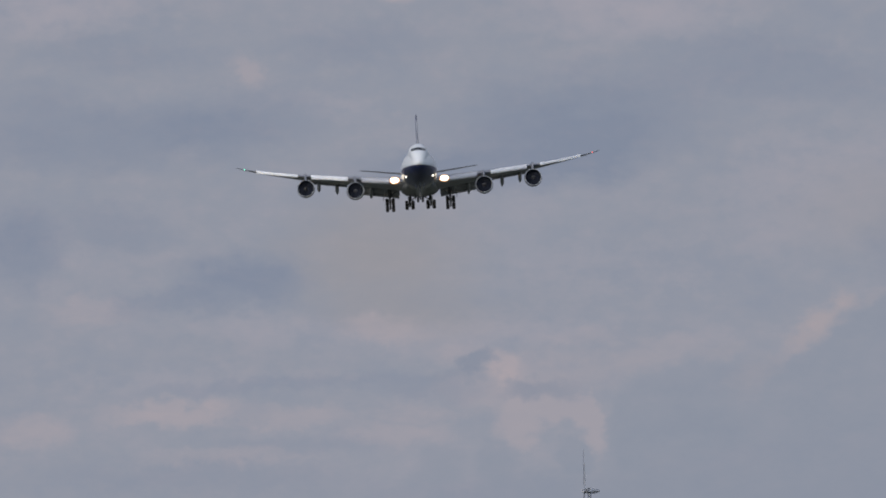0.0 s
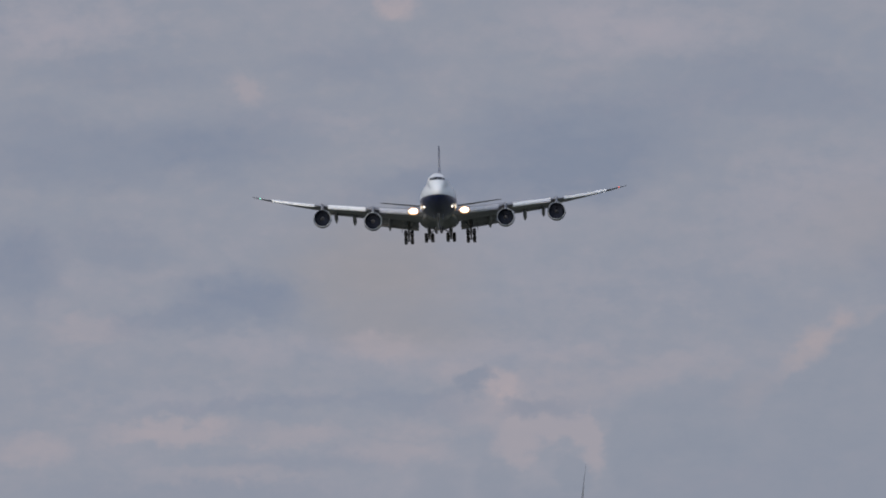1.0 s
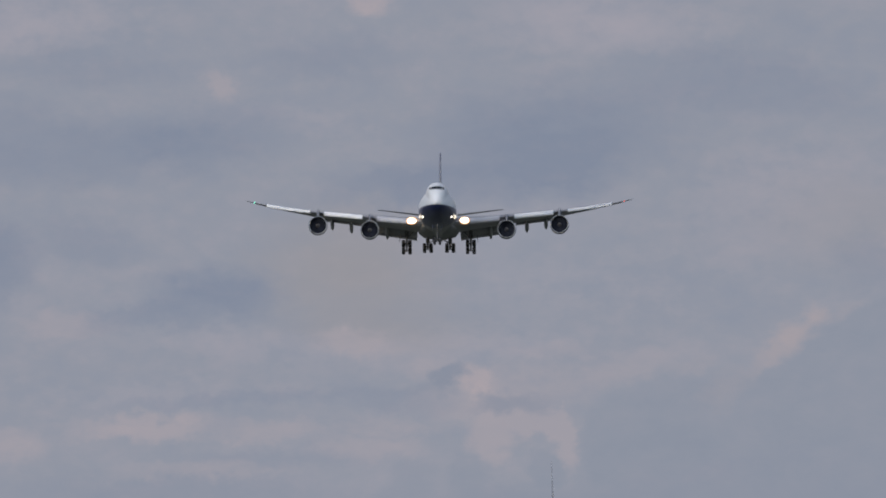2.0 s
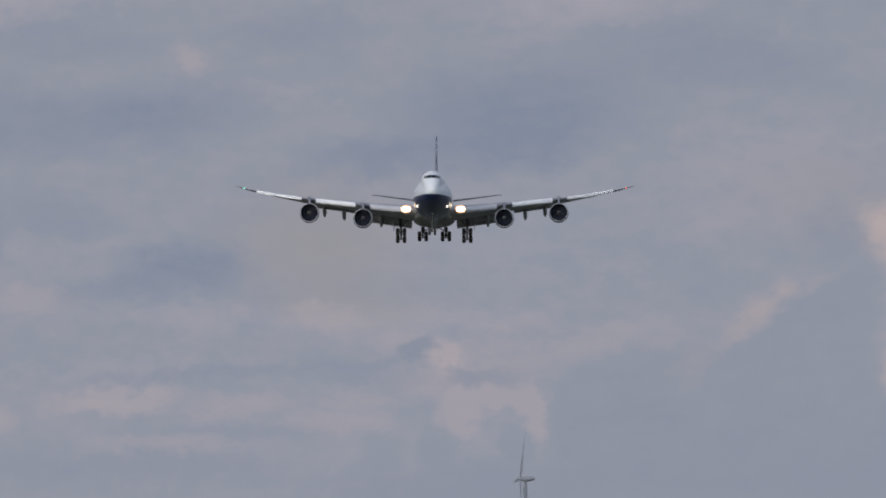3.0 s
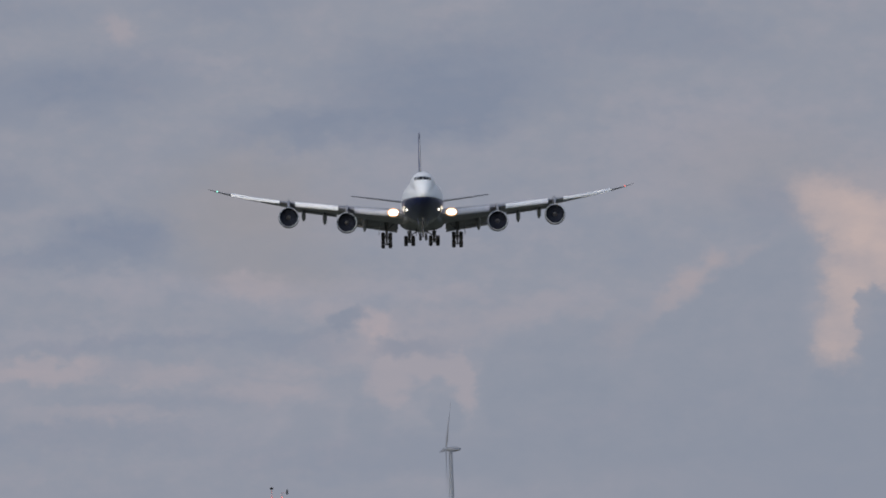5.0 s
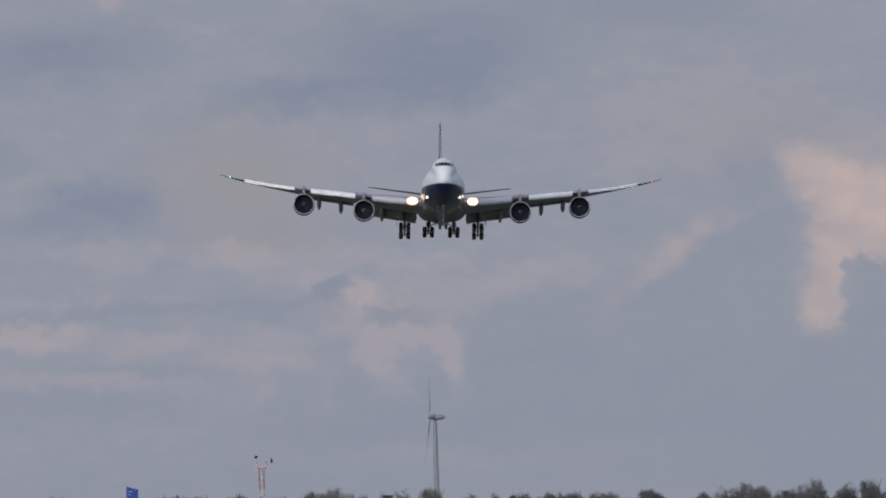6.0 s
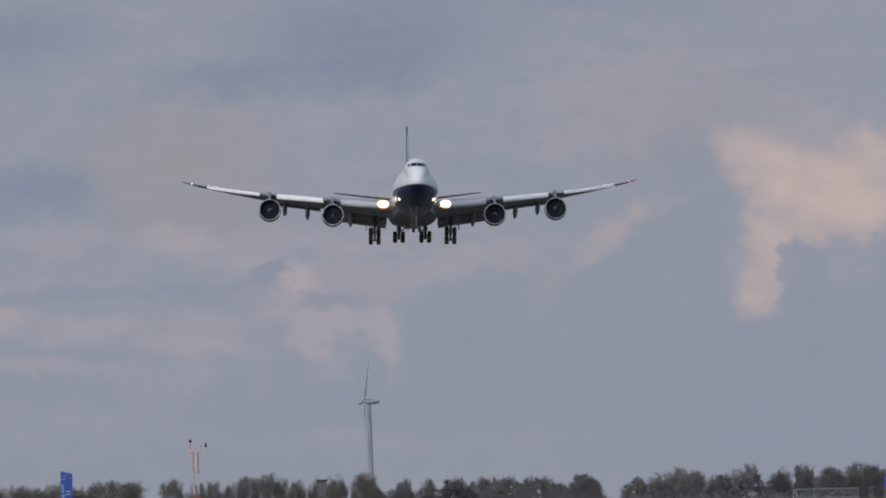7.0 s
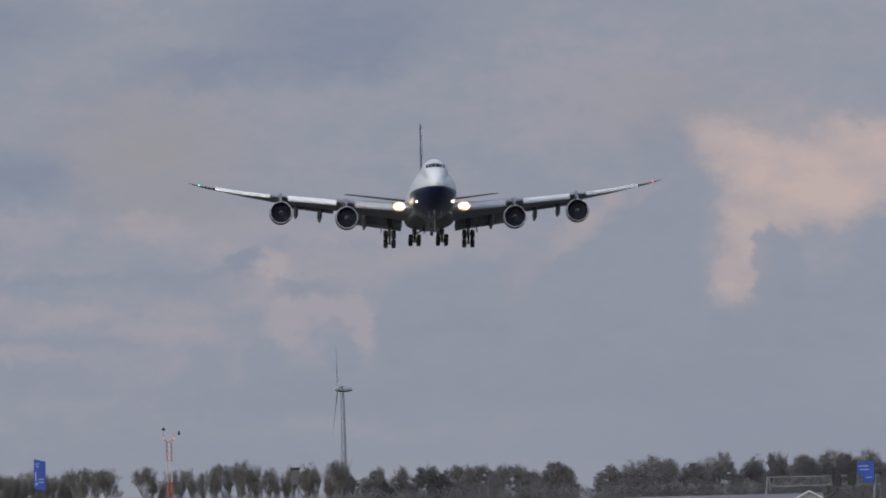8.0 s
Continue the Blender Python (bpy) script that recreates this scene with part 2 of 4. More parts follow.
def cloud_material(dist):
    m = bpy.data.materials.new("evening_clouds")
    m.use_nodes = True
    nt = m.node_tree
    n, l = nt.nodes, nt.links
    n.remove(n["Principled BSDF"])
    tc, sep = n.new("ShaderNodeTexCoord"), n.new("ShaderNodeSeparateXYZ")
    l.new(tc.outputs["Object"], sep.inputs[0])

    def calc(op, a, b=None, c=None):
        x = n.new("ShaderNodeMath")
        x.operation = op
        for i, e in enumerate((a, b, c)):
            if e is None:
                continue
            if isinstance(e, (int, float)):
                x.inputs[i].default_value = e
            else:
                l.new(e, x.inputs[i])
        return x.outputs[0]

    az = calc("MULTIPLY", calc("ARCTAN2", sep.outputs["X"], sep.outputs["Y"]), 24.0)
    el = calc("MULTIPLY", sep.outputs["Z"], 24.0 / dist)
    comb = n.new("ShaderNodeCombineXYZ")
    l.new(az, comb.inputs[0])
    l.new(el, comb.inputs[1])
    origin = n.new("ShaderNodeMapping")
    origin.vector_type = "TEXTURE"
    origin.inputs["Location"].default_value = (0.027, 0.306, 0)
    origin.inputs["Rotation"].default_value = (0, 0, radians(-1.4))
    l.new(comb.outputs[0], origin.inputs["Vector"])
    comb = origin

    def fbm(scale, detail, stretch=1.0, seed=0.0, rough=0.55):
        mp, tx = n.new("ShaderNodeMapping"), n.new("ShaderNodeTexNoise")
        mp.inputs["Scale"].default_value = (scale, scale * stretch, 1)
        mp.inputs["Location"].default_value = (seed, seed * 0.7, seed * 1.3)
        tx.inputs["Scale"].default_value, tx.inputs["Detail"].default_value, tx.inputs["Roughness"].default_value = 1.0, detail, rough
        l.new(comb.outputs[0], mp.inputs["Vector"])
        l.new(mp.outputs[0], tx.inputs["Vector"])
        return tx

    def warped(vec, tx, amount):
        sub, mad = n.new("ShaderNodeVectorMath"), n.new("ShaderNodeVectorMath")
        sub.operation, mad.operation = "SUBTRACT", "MULTIPLY_ADD"
        sub.inputs[1].default_value = (0.5, 0.5, 0.5)
        mad.inputs[1].default_value = (amount, amount, 0)
        l.new(tx.outputs["Color"], sub.inputs[0])
        l.new(sub.outputs[0], mad.inputs[0])
        l.new(vec, mad.inputs[2])
        return mad.outputs[0]

    vec = warped(comb.outputs[0], fbm(4.0, 2, 1.3, 3.0), 0.05)
    vec = warped(vec, fbm(13.0, 4, 1.5, 8.0), 0.07)
    vec = warped(vec, fbm(42.0, 4, 1.2, 14.0), 0.03)

    def total(blobs, firm=0.75):
        out = None
        for x, y, w, h, turn, weight in blobs:
            mp, gr = n.new("ShaderNodeMapping"), n.new("ShaderNodeTexGradient")
            mp.vector_type, gr.gradient_type = "TEXTURE", "SPHERICAL"
            mp.inputs["Location"].default_value = (x / 1000, y / 1000, 0)
            mp.inputs["Rotation"].default_value = (0, 0, radians(turn))
            mp.inputs["Scale"].default_value = (w / 1000, h / 1000, 1)
            l.new(vec, mp.inputs["Vector"])
            l.new(mp.outputs[0], gr.inputs[0])
            soft = n.new("ShaderNodeMapRange")
            soft.interpolation_type = "SMOOTHSTEP"
            soft.inputs["From Max"].default_value = firm
            soft.inputs["To Max"].default_value = weight
            l.new(gr.outputs["Fac"], soft.inputs["Value"])
            out = soft.outputs["Result"] if out is None else calc("ADD", out, soft.outputs["Result"])
        return out

    f1, f2 = fbm(2.6, 5, 2.6, 21.0).outputs["Fac"], fbm(9.0, 5, 2.0, 33.0).outputs["Fac"]
    f3 = fbm(30.0, 4, 1.4, 47.0).outputs["Fac"]
    wisp = calc("ADD", calc("MULTIPLY", calc("SUBTRACT", f1, 0.5), 0.9), calc("ADD", calc("MULTIPLY", calc("SUBTRACT", f2, 0.5), 0.95), calc("MULTIPLY", calc("SUBTRACT", f3, 0.5), 0.45)))
    puff = calc("ADD", calc("MULTIPLY", calc("SUBTRACT", f2, 0.5), 1.8), 1.0)
    ragged = calc("ADD", calc("MULTIPLY", calc("SUBTRACT", f2, 0.5), 0.5), calc("MULTIPLY", calc("SUBTRACT", f3, 0.5), 0.4))

    def heap(blobs, low, high):
        """Patches joined into one heap with a billowing edge."""
        out = n.new("ShaderNodeMapRange")
        out.interpolation_type = "SMOOTHSTEP"
        out.inputs["From Min"].default_value, out.inputs["From Max"].default_value = low, high
        l.new(calc("ADD", total(blobs, 0.8), ragged), out.inputs["Value"])
        return out.outputs["Result"]

    front = calc("MAXIMUM", heap(FRONT, 0.12, 0.85), heap(FRONT_EAST, 0.1, 0.8))
    east, glow = heap(EAST, -0.2, 1.15), calc("MINIMUM", calc("MULTIPLY", total(EAST), 0.5), 1.0)
    rosy = calc("MAXIMUM", calc("MULTIPLY", calc("MINIMUM", total(GLEAM), 1.0), puff), calc("MULTIPLY", heap(SHELF, 0.0, 1.0), 0.72))
    rim, curl = calc("MULTIPLY", calc("MINIMUM", total(RIM, 0.9), 1.0), puff), calc("MULTIPLY", calc("MINIMUM", total(CURL), 1.0), puff)
    down = calc("MINIMUM", calc("MULTIPLY", calc("ADD", total(DARK), total(DARK_LOW)), puff), 1.2)
    light, shade = calc("MAXIMUM", calc("ADD", wisp, calc("MULTIPLY", total(PALE, 0.9), 0.8)), 0.0), calc("MAXIMUM", calc("MULTIPLY", wisp, -1.0), 0.0)

    def mixed(fac, a, b):
        x = n.new("ShaderNodeMixRGB")
        l.new(fac, x.inputs["Fac"])
        if isinstance(a, tuple):
            x.inputs["Color1"].default_value = (*a, 1)
        else:
            l.new(a, x.inputs["Color1"])
        x.inputs["Color2"].default_value = (*b, 1)
        return x.outputs["Color"]

    col = mixed(calc("MINIMUM", calc("MULTIPLY", light, 0.85), 1.0), (0.282, 0.302, 0.364), (0.365, 0.35, 0.405))
    col = mixed(calc("MULTIPLY", shade, 0.8), col, (0.222, 0.262, 0.35))
    col = mixed(calc("MULTIPLY", total(WARM, 1.0), 0.75), col, (0.31, 0.297, 0.318))
    col = mixed(calc("MULTIPLY", down, 0.82), col, (0.218, 0.254, 0.337))
    col = mixed(calc("MULTIPLY", rosy, 0.66), col, (0.42, 0.367, 0.395))
    col = mixed(calc("MULTIPLY", curl, 0.7), col, (0.228, 0.26, 0.335))
    col = mixed(calc("MULTIPLY", east, 0.7), col, (0.37, 0.335, 0.362))
    col = mixed(calc("MULTIPLY", calc("MULTIPLY", east, glow), puff), col, (0.5, 0.41, 0.4))
    col = mixed(calc("MULTIPLY", front, 0.8), col, (0.262, 0.288, 0.354))
    col = mixed(calc("MINIMUM", calc("MULTIPLY", calc("MULTIPLY", front, light), 1.0), 1.0), col, (0.302, 0.312, 0.37))
    col = mixed(calc("MULTIPLY", calc("MULTIPLY", front, shade), 1.1), col, (0.232, 0.263, 0.335))
    col = mixed(calc("MULTIPLY", rim, 0.52), col, (0.405, 0.352, 0.372))
    col = mixed(calc("MULTIPLY", total(HAZE, 0.9), 0.75), col, (0.256, 0.283, 0.352))
    em = n.new("ShaderNodeEmission")
    l.new(col, em.inputs["Color"])
    l.new(em.outputs[0], n["Material Output"].inputs["Surface"])
    return m


def sky_backdrop():
    """A far sheet of cloud, a part of a cylinder round the viewing place; it drifts slowly."""
    dist, s = 4850.0, Shape()
    rings = []
    for i in range(41):
        a = radians(-40 + 2 * i)
        rings.append([(dist * math.sin(a), dist * math.cos(a), z) for z in (-120, 200, 500, 900, 1500, 2400)])
    s.loft(rings, caps=False, closed=False)
    ob = new("backdrop", s.mesh("backdrop", cloud_material(dist), True))
    return tagged(ob, "grey evening cloud layer with pale pink breaks", "sky", kind="structure")


backdrop = sky_backdrop()


def ground():
    s = Shape()
    s.loft([[(x, y, 0.0) for x in np.linspace(-6000, 6000, 25)] for y in np.linspace(-6000, 6000, 25)], caps=False, closed=False)
    ob = new("ground", s.mesh("ground", GRASS))
    return tagged(ob, "flat dull green grass field", "ground", kind="structure")


ground()


# ---------------------------------------------------------------- the airliner
# own space: x to its right wing, y forward, z up; station s metres behind the nose lies at y = 30 - s
HULL_LINE = [  # s, lower radius, lower centre z, upper radius, upper centre z
    (0.0, 0.05, 0.25, 0.04, 0.3), (0.4, 0.7, 0.2, 0.5, 0.4), (1.0, 1.1, 0.12, 0.85, 0.75), (2.0, 1.5, 0.04, 1.2, 1.2), (3.2, 1.85, 0.0, 1.45, 1.75),
    (4.4, 2.15, 0.0, 1.6, 2.05), (5.6, 2.4, 0.0, 1.72, 2.25), (7.5, 2.72, 0.0, 1.85, 2.3), (10.0, 3.0, 0.0, 1.92, 2.28), (13.0, 3.2, 0.0, 1.95, 2.25),
    (19.0, 3.25, 0.0, 1.95, 2.15), (23.0, 3.25, 0.0, 1.95, 1.9), (28.0, 3.25, 0.0, 1.95, 1.05), (44.0, 3.25, 0.0, 1.95, 1.05), (50.0, 3.05, 0.25, 1.92, 1.08), (57.0, 2.65, 0.62, 1.88, 1.2),
    (62.0, 2.15, 1.0, 1.7, 1.35), (67.0, 1.55, 1.3, 1.2, 1.6), (71.0, 0.85, 1.75, 0.7, 1.9), (74.2, 0.22, 2.1, 0.2, 2.15)]


def hull_point(s, ang):
    """A point of the double-lobed body at station s; ang 0 is to the right, 90 degrees is up."""
    r1, z1, r2, z2 = interp(s, HULL_LINE)
    o = z1 + 0.25 * (z2 - z1)
    c, sn = math.cos(ang), math.sin(ang)
    reach = []
    for r, z in ((r1, z1), (r2, z2)):
        b = -(o - z) * sn
        disc = b * b - ((o - z) ** 2 - r * r)
        reach.append(b + math.sqrt(disc) if disc > 0 else 0.0)
    k = 22.0 / max(r1, 0.1)
    best = math.log(sum(math.exp(k * (e - max(reach))) for e in reach)) / k + max(reach)
    return Vector((c * best, 30 - s, o + sn * best))


def nose_surface(x, z):
    """The foremost point of the body at that width and height."""
    s = 0.05
    while s < 12:
        r1, z1, r2, z2 = interp(s, HULL_LINE)
        if math.hypot(x, z - z1) < r1 or math.hypot(x, z - z2) < r2:
            break
        s += 0.03
    return Vector((x, 30 - s, z))


def fuselage(root):
    sh = Shape()
    stations = [0, 0.15, 0.4, 0.7, 1.0, 1.5, 2, 2.6, 3.2, 3.8, 4.4, 5, 5.6, 6.5, 7.5, 8.7, 10, 11.5, 13, 16, 19, 21, 23, 25.5, 28, 34, 40, 44, 47, 50, 54.5, 57, 59.5, 62, 64.5, 67, 69, 71, 73, 74.2]
    sh.loft([[hull_point(s, 2 * math.pi * j / 48) for j in range(48)] for s in stations])
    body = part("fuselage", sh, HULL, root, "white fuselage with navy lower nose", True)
    for side in (1, -1):
        for x0, x1 in ((0.03, 0.5), (0.53, 0.94), (0.97, 1.27)):
            w, rows = Shape(), []
            for i in range(4):
                x = x0 + (x1 - x0) * i / 3
                low, high = nose_surface(x, 2.62 - 0.05 * x), nose_surface(x, 3.18 - 0.14 * x)
                low.x, high.x = low.x * side, high.x * side
                out = Vector((0.3 * side * x, 0.8, 0.5)).normalized()
                rows.append([low + out * 0.05, high + out * 0.05, high - out * 0.06, low - out * 0.06])
            w.loft(rows)
            part("cockpit_window", w, GLASS, body, "dark cockpit window")
    # wing-to-body fairing
    f, rings = Shape(), []
    for s, w, d in ((19, 0.8, 0.3), (21, 2.3, 0.7), (24, 3.0, 1.15), (29, 3.5, 1.2), (37, 3.5, 1.22), (43, 3.1, 1.05), (47, 2.0, 0.7), (50, 0.5, 0.25)):
        rings.append([(w * math.copysign(abs(math.cos(a)) ** 0.7, math.cos(a)), 30 - s, -2.0 + d * math.copysign(abs(math.sin(a)) ** 0.7, math.sin(a))) for a in [2 * math.pi * j / 24 for j in range(24)]])
    f.loft(rings)
    part("wing_fairing", f, BELLY, root, "grey wing-to-body fairing", True)
    return body


WING_LINE = [  # span, leading edge s, trailing edge s, z of leading edge, thickness ratio
    (2.6, 21.8, 39.0, -1.55, 0.13), (5.0, 23.9, 39.6, -1.15, 0.125), (8.5, 27.0, 40.6, -0.65, 0.12), (12.0, 30.1, 42.0, -0.08, 0.11), (16.5, 34.0, 44.2, 0.66, 0.1),
    (21.0, 37.9, 46.4, 1.34, 0.09), (26.0, 42.2, 48.8, 2.3, 0.065), (29.9, 45.6, 50.7, 3.22, 0.055)]
AIRFOIL = [(1.0, 0.0), (0.8, 0.28), (0.55, 0.46), (0.3, 0.52), (0.12, 0.4), (0.03, 0.2), (0.0, 0.0), (0.03, -0.18), (0.12, -0.32), (0.3, -0.45), (0.55, -0.42), (0.8, -0.2)]


def foil(x, le, te, z, thick, drop=0.035):
    """One section of a wing: the trailing edge lies lower by drop of the chord."""
    c = te - le
    return [Vector((x, 30 - le - c * a, z + thick * c * b - drop * c * a)) for a, b in AIRFOIL]


def wing_at(y):
    return interp(y, WING_LINE)


def strip(side, y0, y1, profile, steps=6):
    """A band along the leading or trailing edge; profile(y) gives its section as (s, z) points."""
    sh, rings = Shape(), []
    for i in range(steps + 1):
        y = y0 + (y1 - y0) * i / steps
        rings.append([Vector((side * y, 30 - s, z)) for s, z in profile(y)])
    return sh.loft(rings)


def slat(forward, low, size):
    def profile(y):
        le, te, z, th = wing_at(y)
        k = size
        return [(le - forward - 0.1, z - low), (le - forward - 0.32 * k, z - low + 0.28 * k), (le - forward - 0.18 * k, z - low + 0.66 * k), (le - forward + 0.35 * k, z - low + 0.98 * k),
                (le - forward + 1.3 * k, z - low + 1.08 * k), (le - forward + 0.5 * k, z - low + 0.72 * k), (le - forward + 0.05, z - low + 0.3 * k)]
    return profile


def flap(back, chord, down, lower):
    def profile(y):
        le, te, z, th = wing_at(y)
        zt = z - 0.035 * (te - le) - lower
        s0 = te - back
        c, d = chord * math.cos(radians(down)), chord * math.sin(radians(down))
        return [(s0, zt), (s0 + 0.3 * c, zt + 0.16 - 0.22 * d), (s0 + c, zt - d), (s0 + 0.6 * c, zt - 0.66 * d - 0.08), (s0 + 0.15 * c, zt - 0.28 * d - 0.12)]
    return profile


def wing(root, side):
    sh = Shape()
    sh.loft([foil(side * y, *wing_at(y), 0.035 - 0.0055 * max(0.0, y - 20)) for y in (2.6, 4, 5, 6.5, 8.5, 10, 12, 14, 16.5, 19, 21, 23.5, 26, 28, 29.9)])
    w = part("wing", sh, WINGGREY, root, "grey swept wing with slats and flaps out", True)
    tip = Shape()
    tip.loft([foil(side * y, le, te, z, 0.05, -0.02) for y, le, te, z in ((29.9, 45.6, 50.7, 3.22), (30.9, 46.9, 51.2, 3.5), (32.0, 48.9, 52.0, 3.9), (32.9, 50.9, 52.8, 4.25), (33.4, 52.4, 53.2, 4.46))])
    part("raked_tip", tip, WINGGREY, w, "slender raked wing tip", True)
    lamp = Shape()
    lamp.lathe([(-0.3, 0.02), (-0.2, 0.1), (0, 0.14), (0.2, 0.1), (0.3, 0.02)], (side * 31.9, 30 - 48.7, 3.87), "y", 10)
    part("navigation_light", lamp, GREENLAMP if side > 0 else REDLAMP, w, "lit green navigation light" if side > 0 else "lit red navigation light")
    for y0, y1, sl in ((22.1, 29.7, slat(0.4, 0.3, 0.5)), (13.0, 19.7, slat(0.45, 0.52, 0.78)), (5.4, 10.5, slat(0.35, 0.6, 0.95))):
        inner = y0 < 10
        part("slat", strip(side, y0, y1, sl), KRUEGER if inner else WHITE, w, "grey inboard leading-edge flap" if inner else "white leading-edge slat", True)
    for y0, y1, fl in ((3.7, 11.0, flap(1.0, 3.0, 19, 0.0)), (13.2, 20.4, flap(0.7, 1.7, 14, 0.0))):
        part("flap", strip(side, y0, y1, fl), WINGGREY, w, "lowered grey trailing-edge flap", True)
    part("rear_flap", strip(side, 3.8, 10.8, flap(-1.75, 1.0, 28, 0.95)), WINGGREY, w, "", True)
    for y, length in ((8.9, 6.5), (15.1, 5.6), (18.4, 5.0)):
        le, te, z, th = wing_at(y)
        p, rings = Shape(), []
        for k, r in ((0, 0.08), (0.12, 0.32), (0.35, 0.46), (0.65, 0.48), (0.88, 0.3), (1.0, 0.06)):
            st = te - 0.62 * length + k * length * 1.25
            zc = z - 0.035 * (te - le) - 0.5 - 1.55 * max(0, k - 0.25) * length / 6
            rings.append([(side * y + r * 0.72 * math.cos(a), 30 - st, zc + r * 1.25 * math.sin(a)) for a in [2 * math.pi * j / 12 for j in range(12)]])
        p.loft(rings)
        part("flap_track_fairing", p, WINGGREY, w, "", True)
    return w


def engine(root, x, s, z):
    o = (x, 30 - s, z)
    sh = Shape()
    sh.lathe([(-0.28, 1.54), (-0.9, 1.61), (-1.9, 1.63), (-3.2, 1.56), (-4.3, 1.4), (-4.9, 1.3), (-4.85, 1.22), (-3.5, 1.25)], o)
    e = part("engine", sh, NACELLE, root, "grey turbofan nacelle with pale inlet ring", True)
    sh = Shape()
    sh.lathe([(-0.3, 1.56), (-0.08, 1.53), (0.0, 1.49), (-0.05, 1.45), (-0.14, 1.42)], o)
    part("inlet_lip", sh, LIP, e, "pale polished inlet ring", True)
    sh = Shape()
    sh.lathe([(-0.14, 1.42), (-0.6, 1.38), (-1.35, 1.34)], o)
    part("inlet_duct", sh, DUCT, e, "", True)
    sh = Shape()
    sh.lathe([(-1.45, 1.33), (-1.5, 0.3), (-1.5, 0.02)], o)
    part("fan_disc", sh, FANHAZED, e)
    for i in range(18):
        a = 2 * math.pi * i / 18
        rings = []
        for r, sweep, half in ((0.35, 0.0, 0.1), (0.8, 0.12, 0.17), (1.31, 0.3, 0.22)):
            q = a + sweep
            c, t = Vector((math.cos(q), 0, math.sin(q))), Vector((-math.sin(q), 0, math.cos(q)))
            base = Vector(o) + c * r
            rings.append([base + t * half + Vector((0, -1.2, 0)), base - t * half + Vector((0, -1.36, 0)), base - t * half + Vector((0, -1.4, 0)), base + t * half + Vector((0, -1.24, 0))])
        part("fan_blade", Shape().loft(rings), FANHAZED, e)
    sh = Shape()
    sh.lathe([(-0.78, 0.02), (-0.85, 0.12), (-1.05, 0.25), (-1.4, 0.36)], o, k=16)
    part("spinner", sh, SPINNER, e, "grey fan spinner", True)
    sh = Shape()
    sh.lathe([(-4.3, 0.95), (-5.4, 0.85), (-6.4, 0.62), (-6.4, 0.5), (-6.0, 0.4), (-7.2, 0.04)], o, k=20)
    part("core_nozzle", sh, STEEL, e, "", True)
    le, te, zw, th = wing_at(abs(x))
    sh = Shape()
    sh.loft([[(x - w, y, b), (x + w, y, b), (x + w, y, t), (x - w, y, t)] for w, y, b, t in (
        (0.06, 30 - s - 0.9, z + 1.55, z + 1.72), (0.2, 30 - s - 2.4, z + 1.3, max(z + 2.0, zw + 0.1)), (0.24, 30 - le + 0.2, z + 1.2, zw + 0.5), (0.22, 30 - le - 1.6, z + 0.9, zw + 0.3), (0.1, 30 - le - 4.0, zw - 0.9, zw))])
    part("pylon", sh, WINGGREY, e, "", True)
    return e


def wheel(sh_t, sh_r, c, r=0.64, w=0.6):
    sh_t.lathe([(-w / 2 + 0.04, r * 0.55), (-w / 2, r * 0.75), (-w / 2 + 0.05, r * 0.93), (-w / 6, r), (w / 6, r), (w / 2 - 0.05, r * 0.93), (w / 2, r * 0.75), (w / 2 - 0.04, r * 0.55)], c, "x", 20)
    sh_r.lathe([(-w / 2 + 0.06, r * 0.56), (-w / 2 + 0.1, 0.1), (-w / 2 + 0.1, 0.01), (w / 2 - 0.1, 0.01), (w / 2 - 0.1, 0.1), (w / 2 - 0.06, r * 0.56)], c, "x", 14)


def bogie_gear(root, x, s, top, axle, tilt, label):
    """A four-wheel bogie; tilt in degrees drops its rear wheels."""
    sh, y = Shape(), 30 - s
    sh.tube((x, y, top), (x, y, (top + axle) / 2), 0.36, 0.3, 12).tube((x, y, (top + axle) / 2 + 0.1), (x, y, axle), 0.2, 0.2, 10)
    sh.tube((x, y + 2.0, top), (x, y, (top + axle) / 2), 0.11, 0.11, 8).tube((x - math.copysign(1.4, x), y, top), (x, y, (top + axle) / 2), 0.1, 0.1, 8)
    a = radians(tilt)
    fwd = Vector((0, math.cos(a), math.sin(a)))
    c = Vector((x, y, axle))
    sh.tube(c - fwd * 0.85, c + fwd * 0.85, 0.15, 0.15, 10)
    for k in (-0.74, 0.74):
        sh.tube(c + fwd * k + Vector((-0.58, 0, 0)), c + fwd * k + Vector((0.58, 0, 0)), 0.1, 0.1, 8)
    sh.tube((x, y - 0.3, (top + axle) / 2), c - fwd * 0.6, 0.06, 0.06, 6)
    g = part("landing_gear", sh, STEEL, root, label, True)
    for k in (-0.74, 0.74):
        for dx in (-0.56, 0.56):
            t, r = Shape(), Shape()
            wheel(t, r, c + fwd * k + Vector((dx, 0, 0)))
            part("tyre", t, TYRE, g, "black tyre", True)
            part("rim", r, STEEL, g, "", True)
    return g


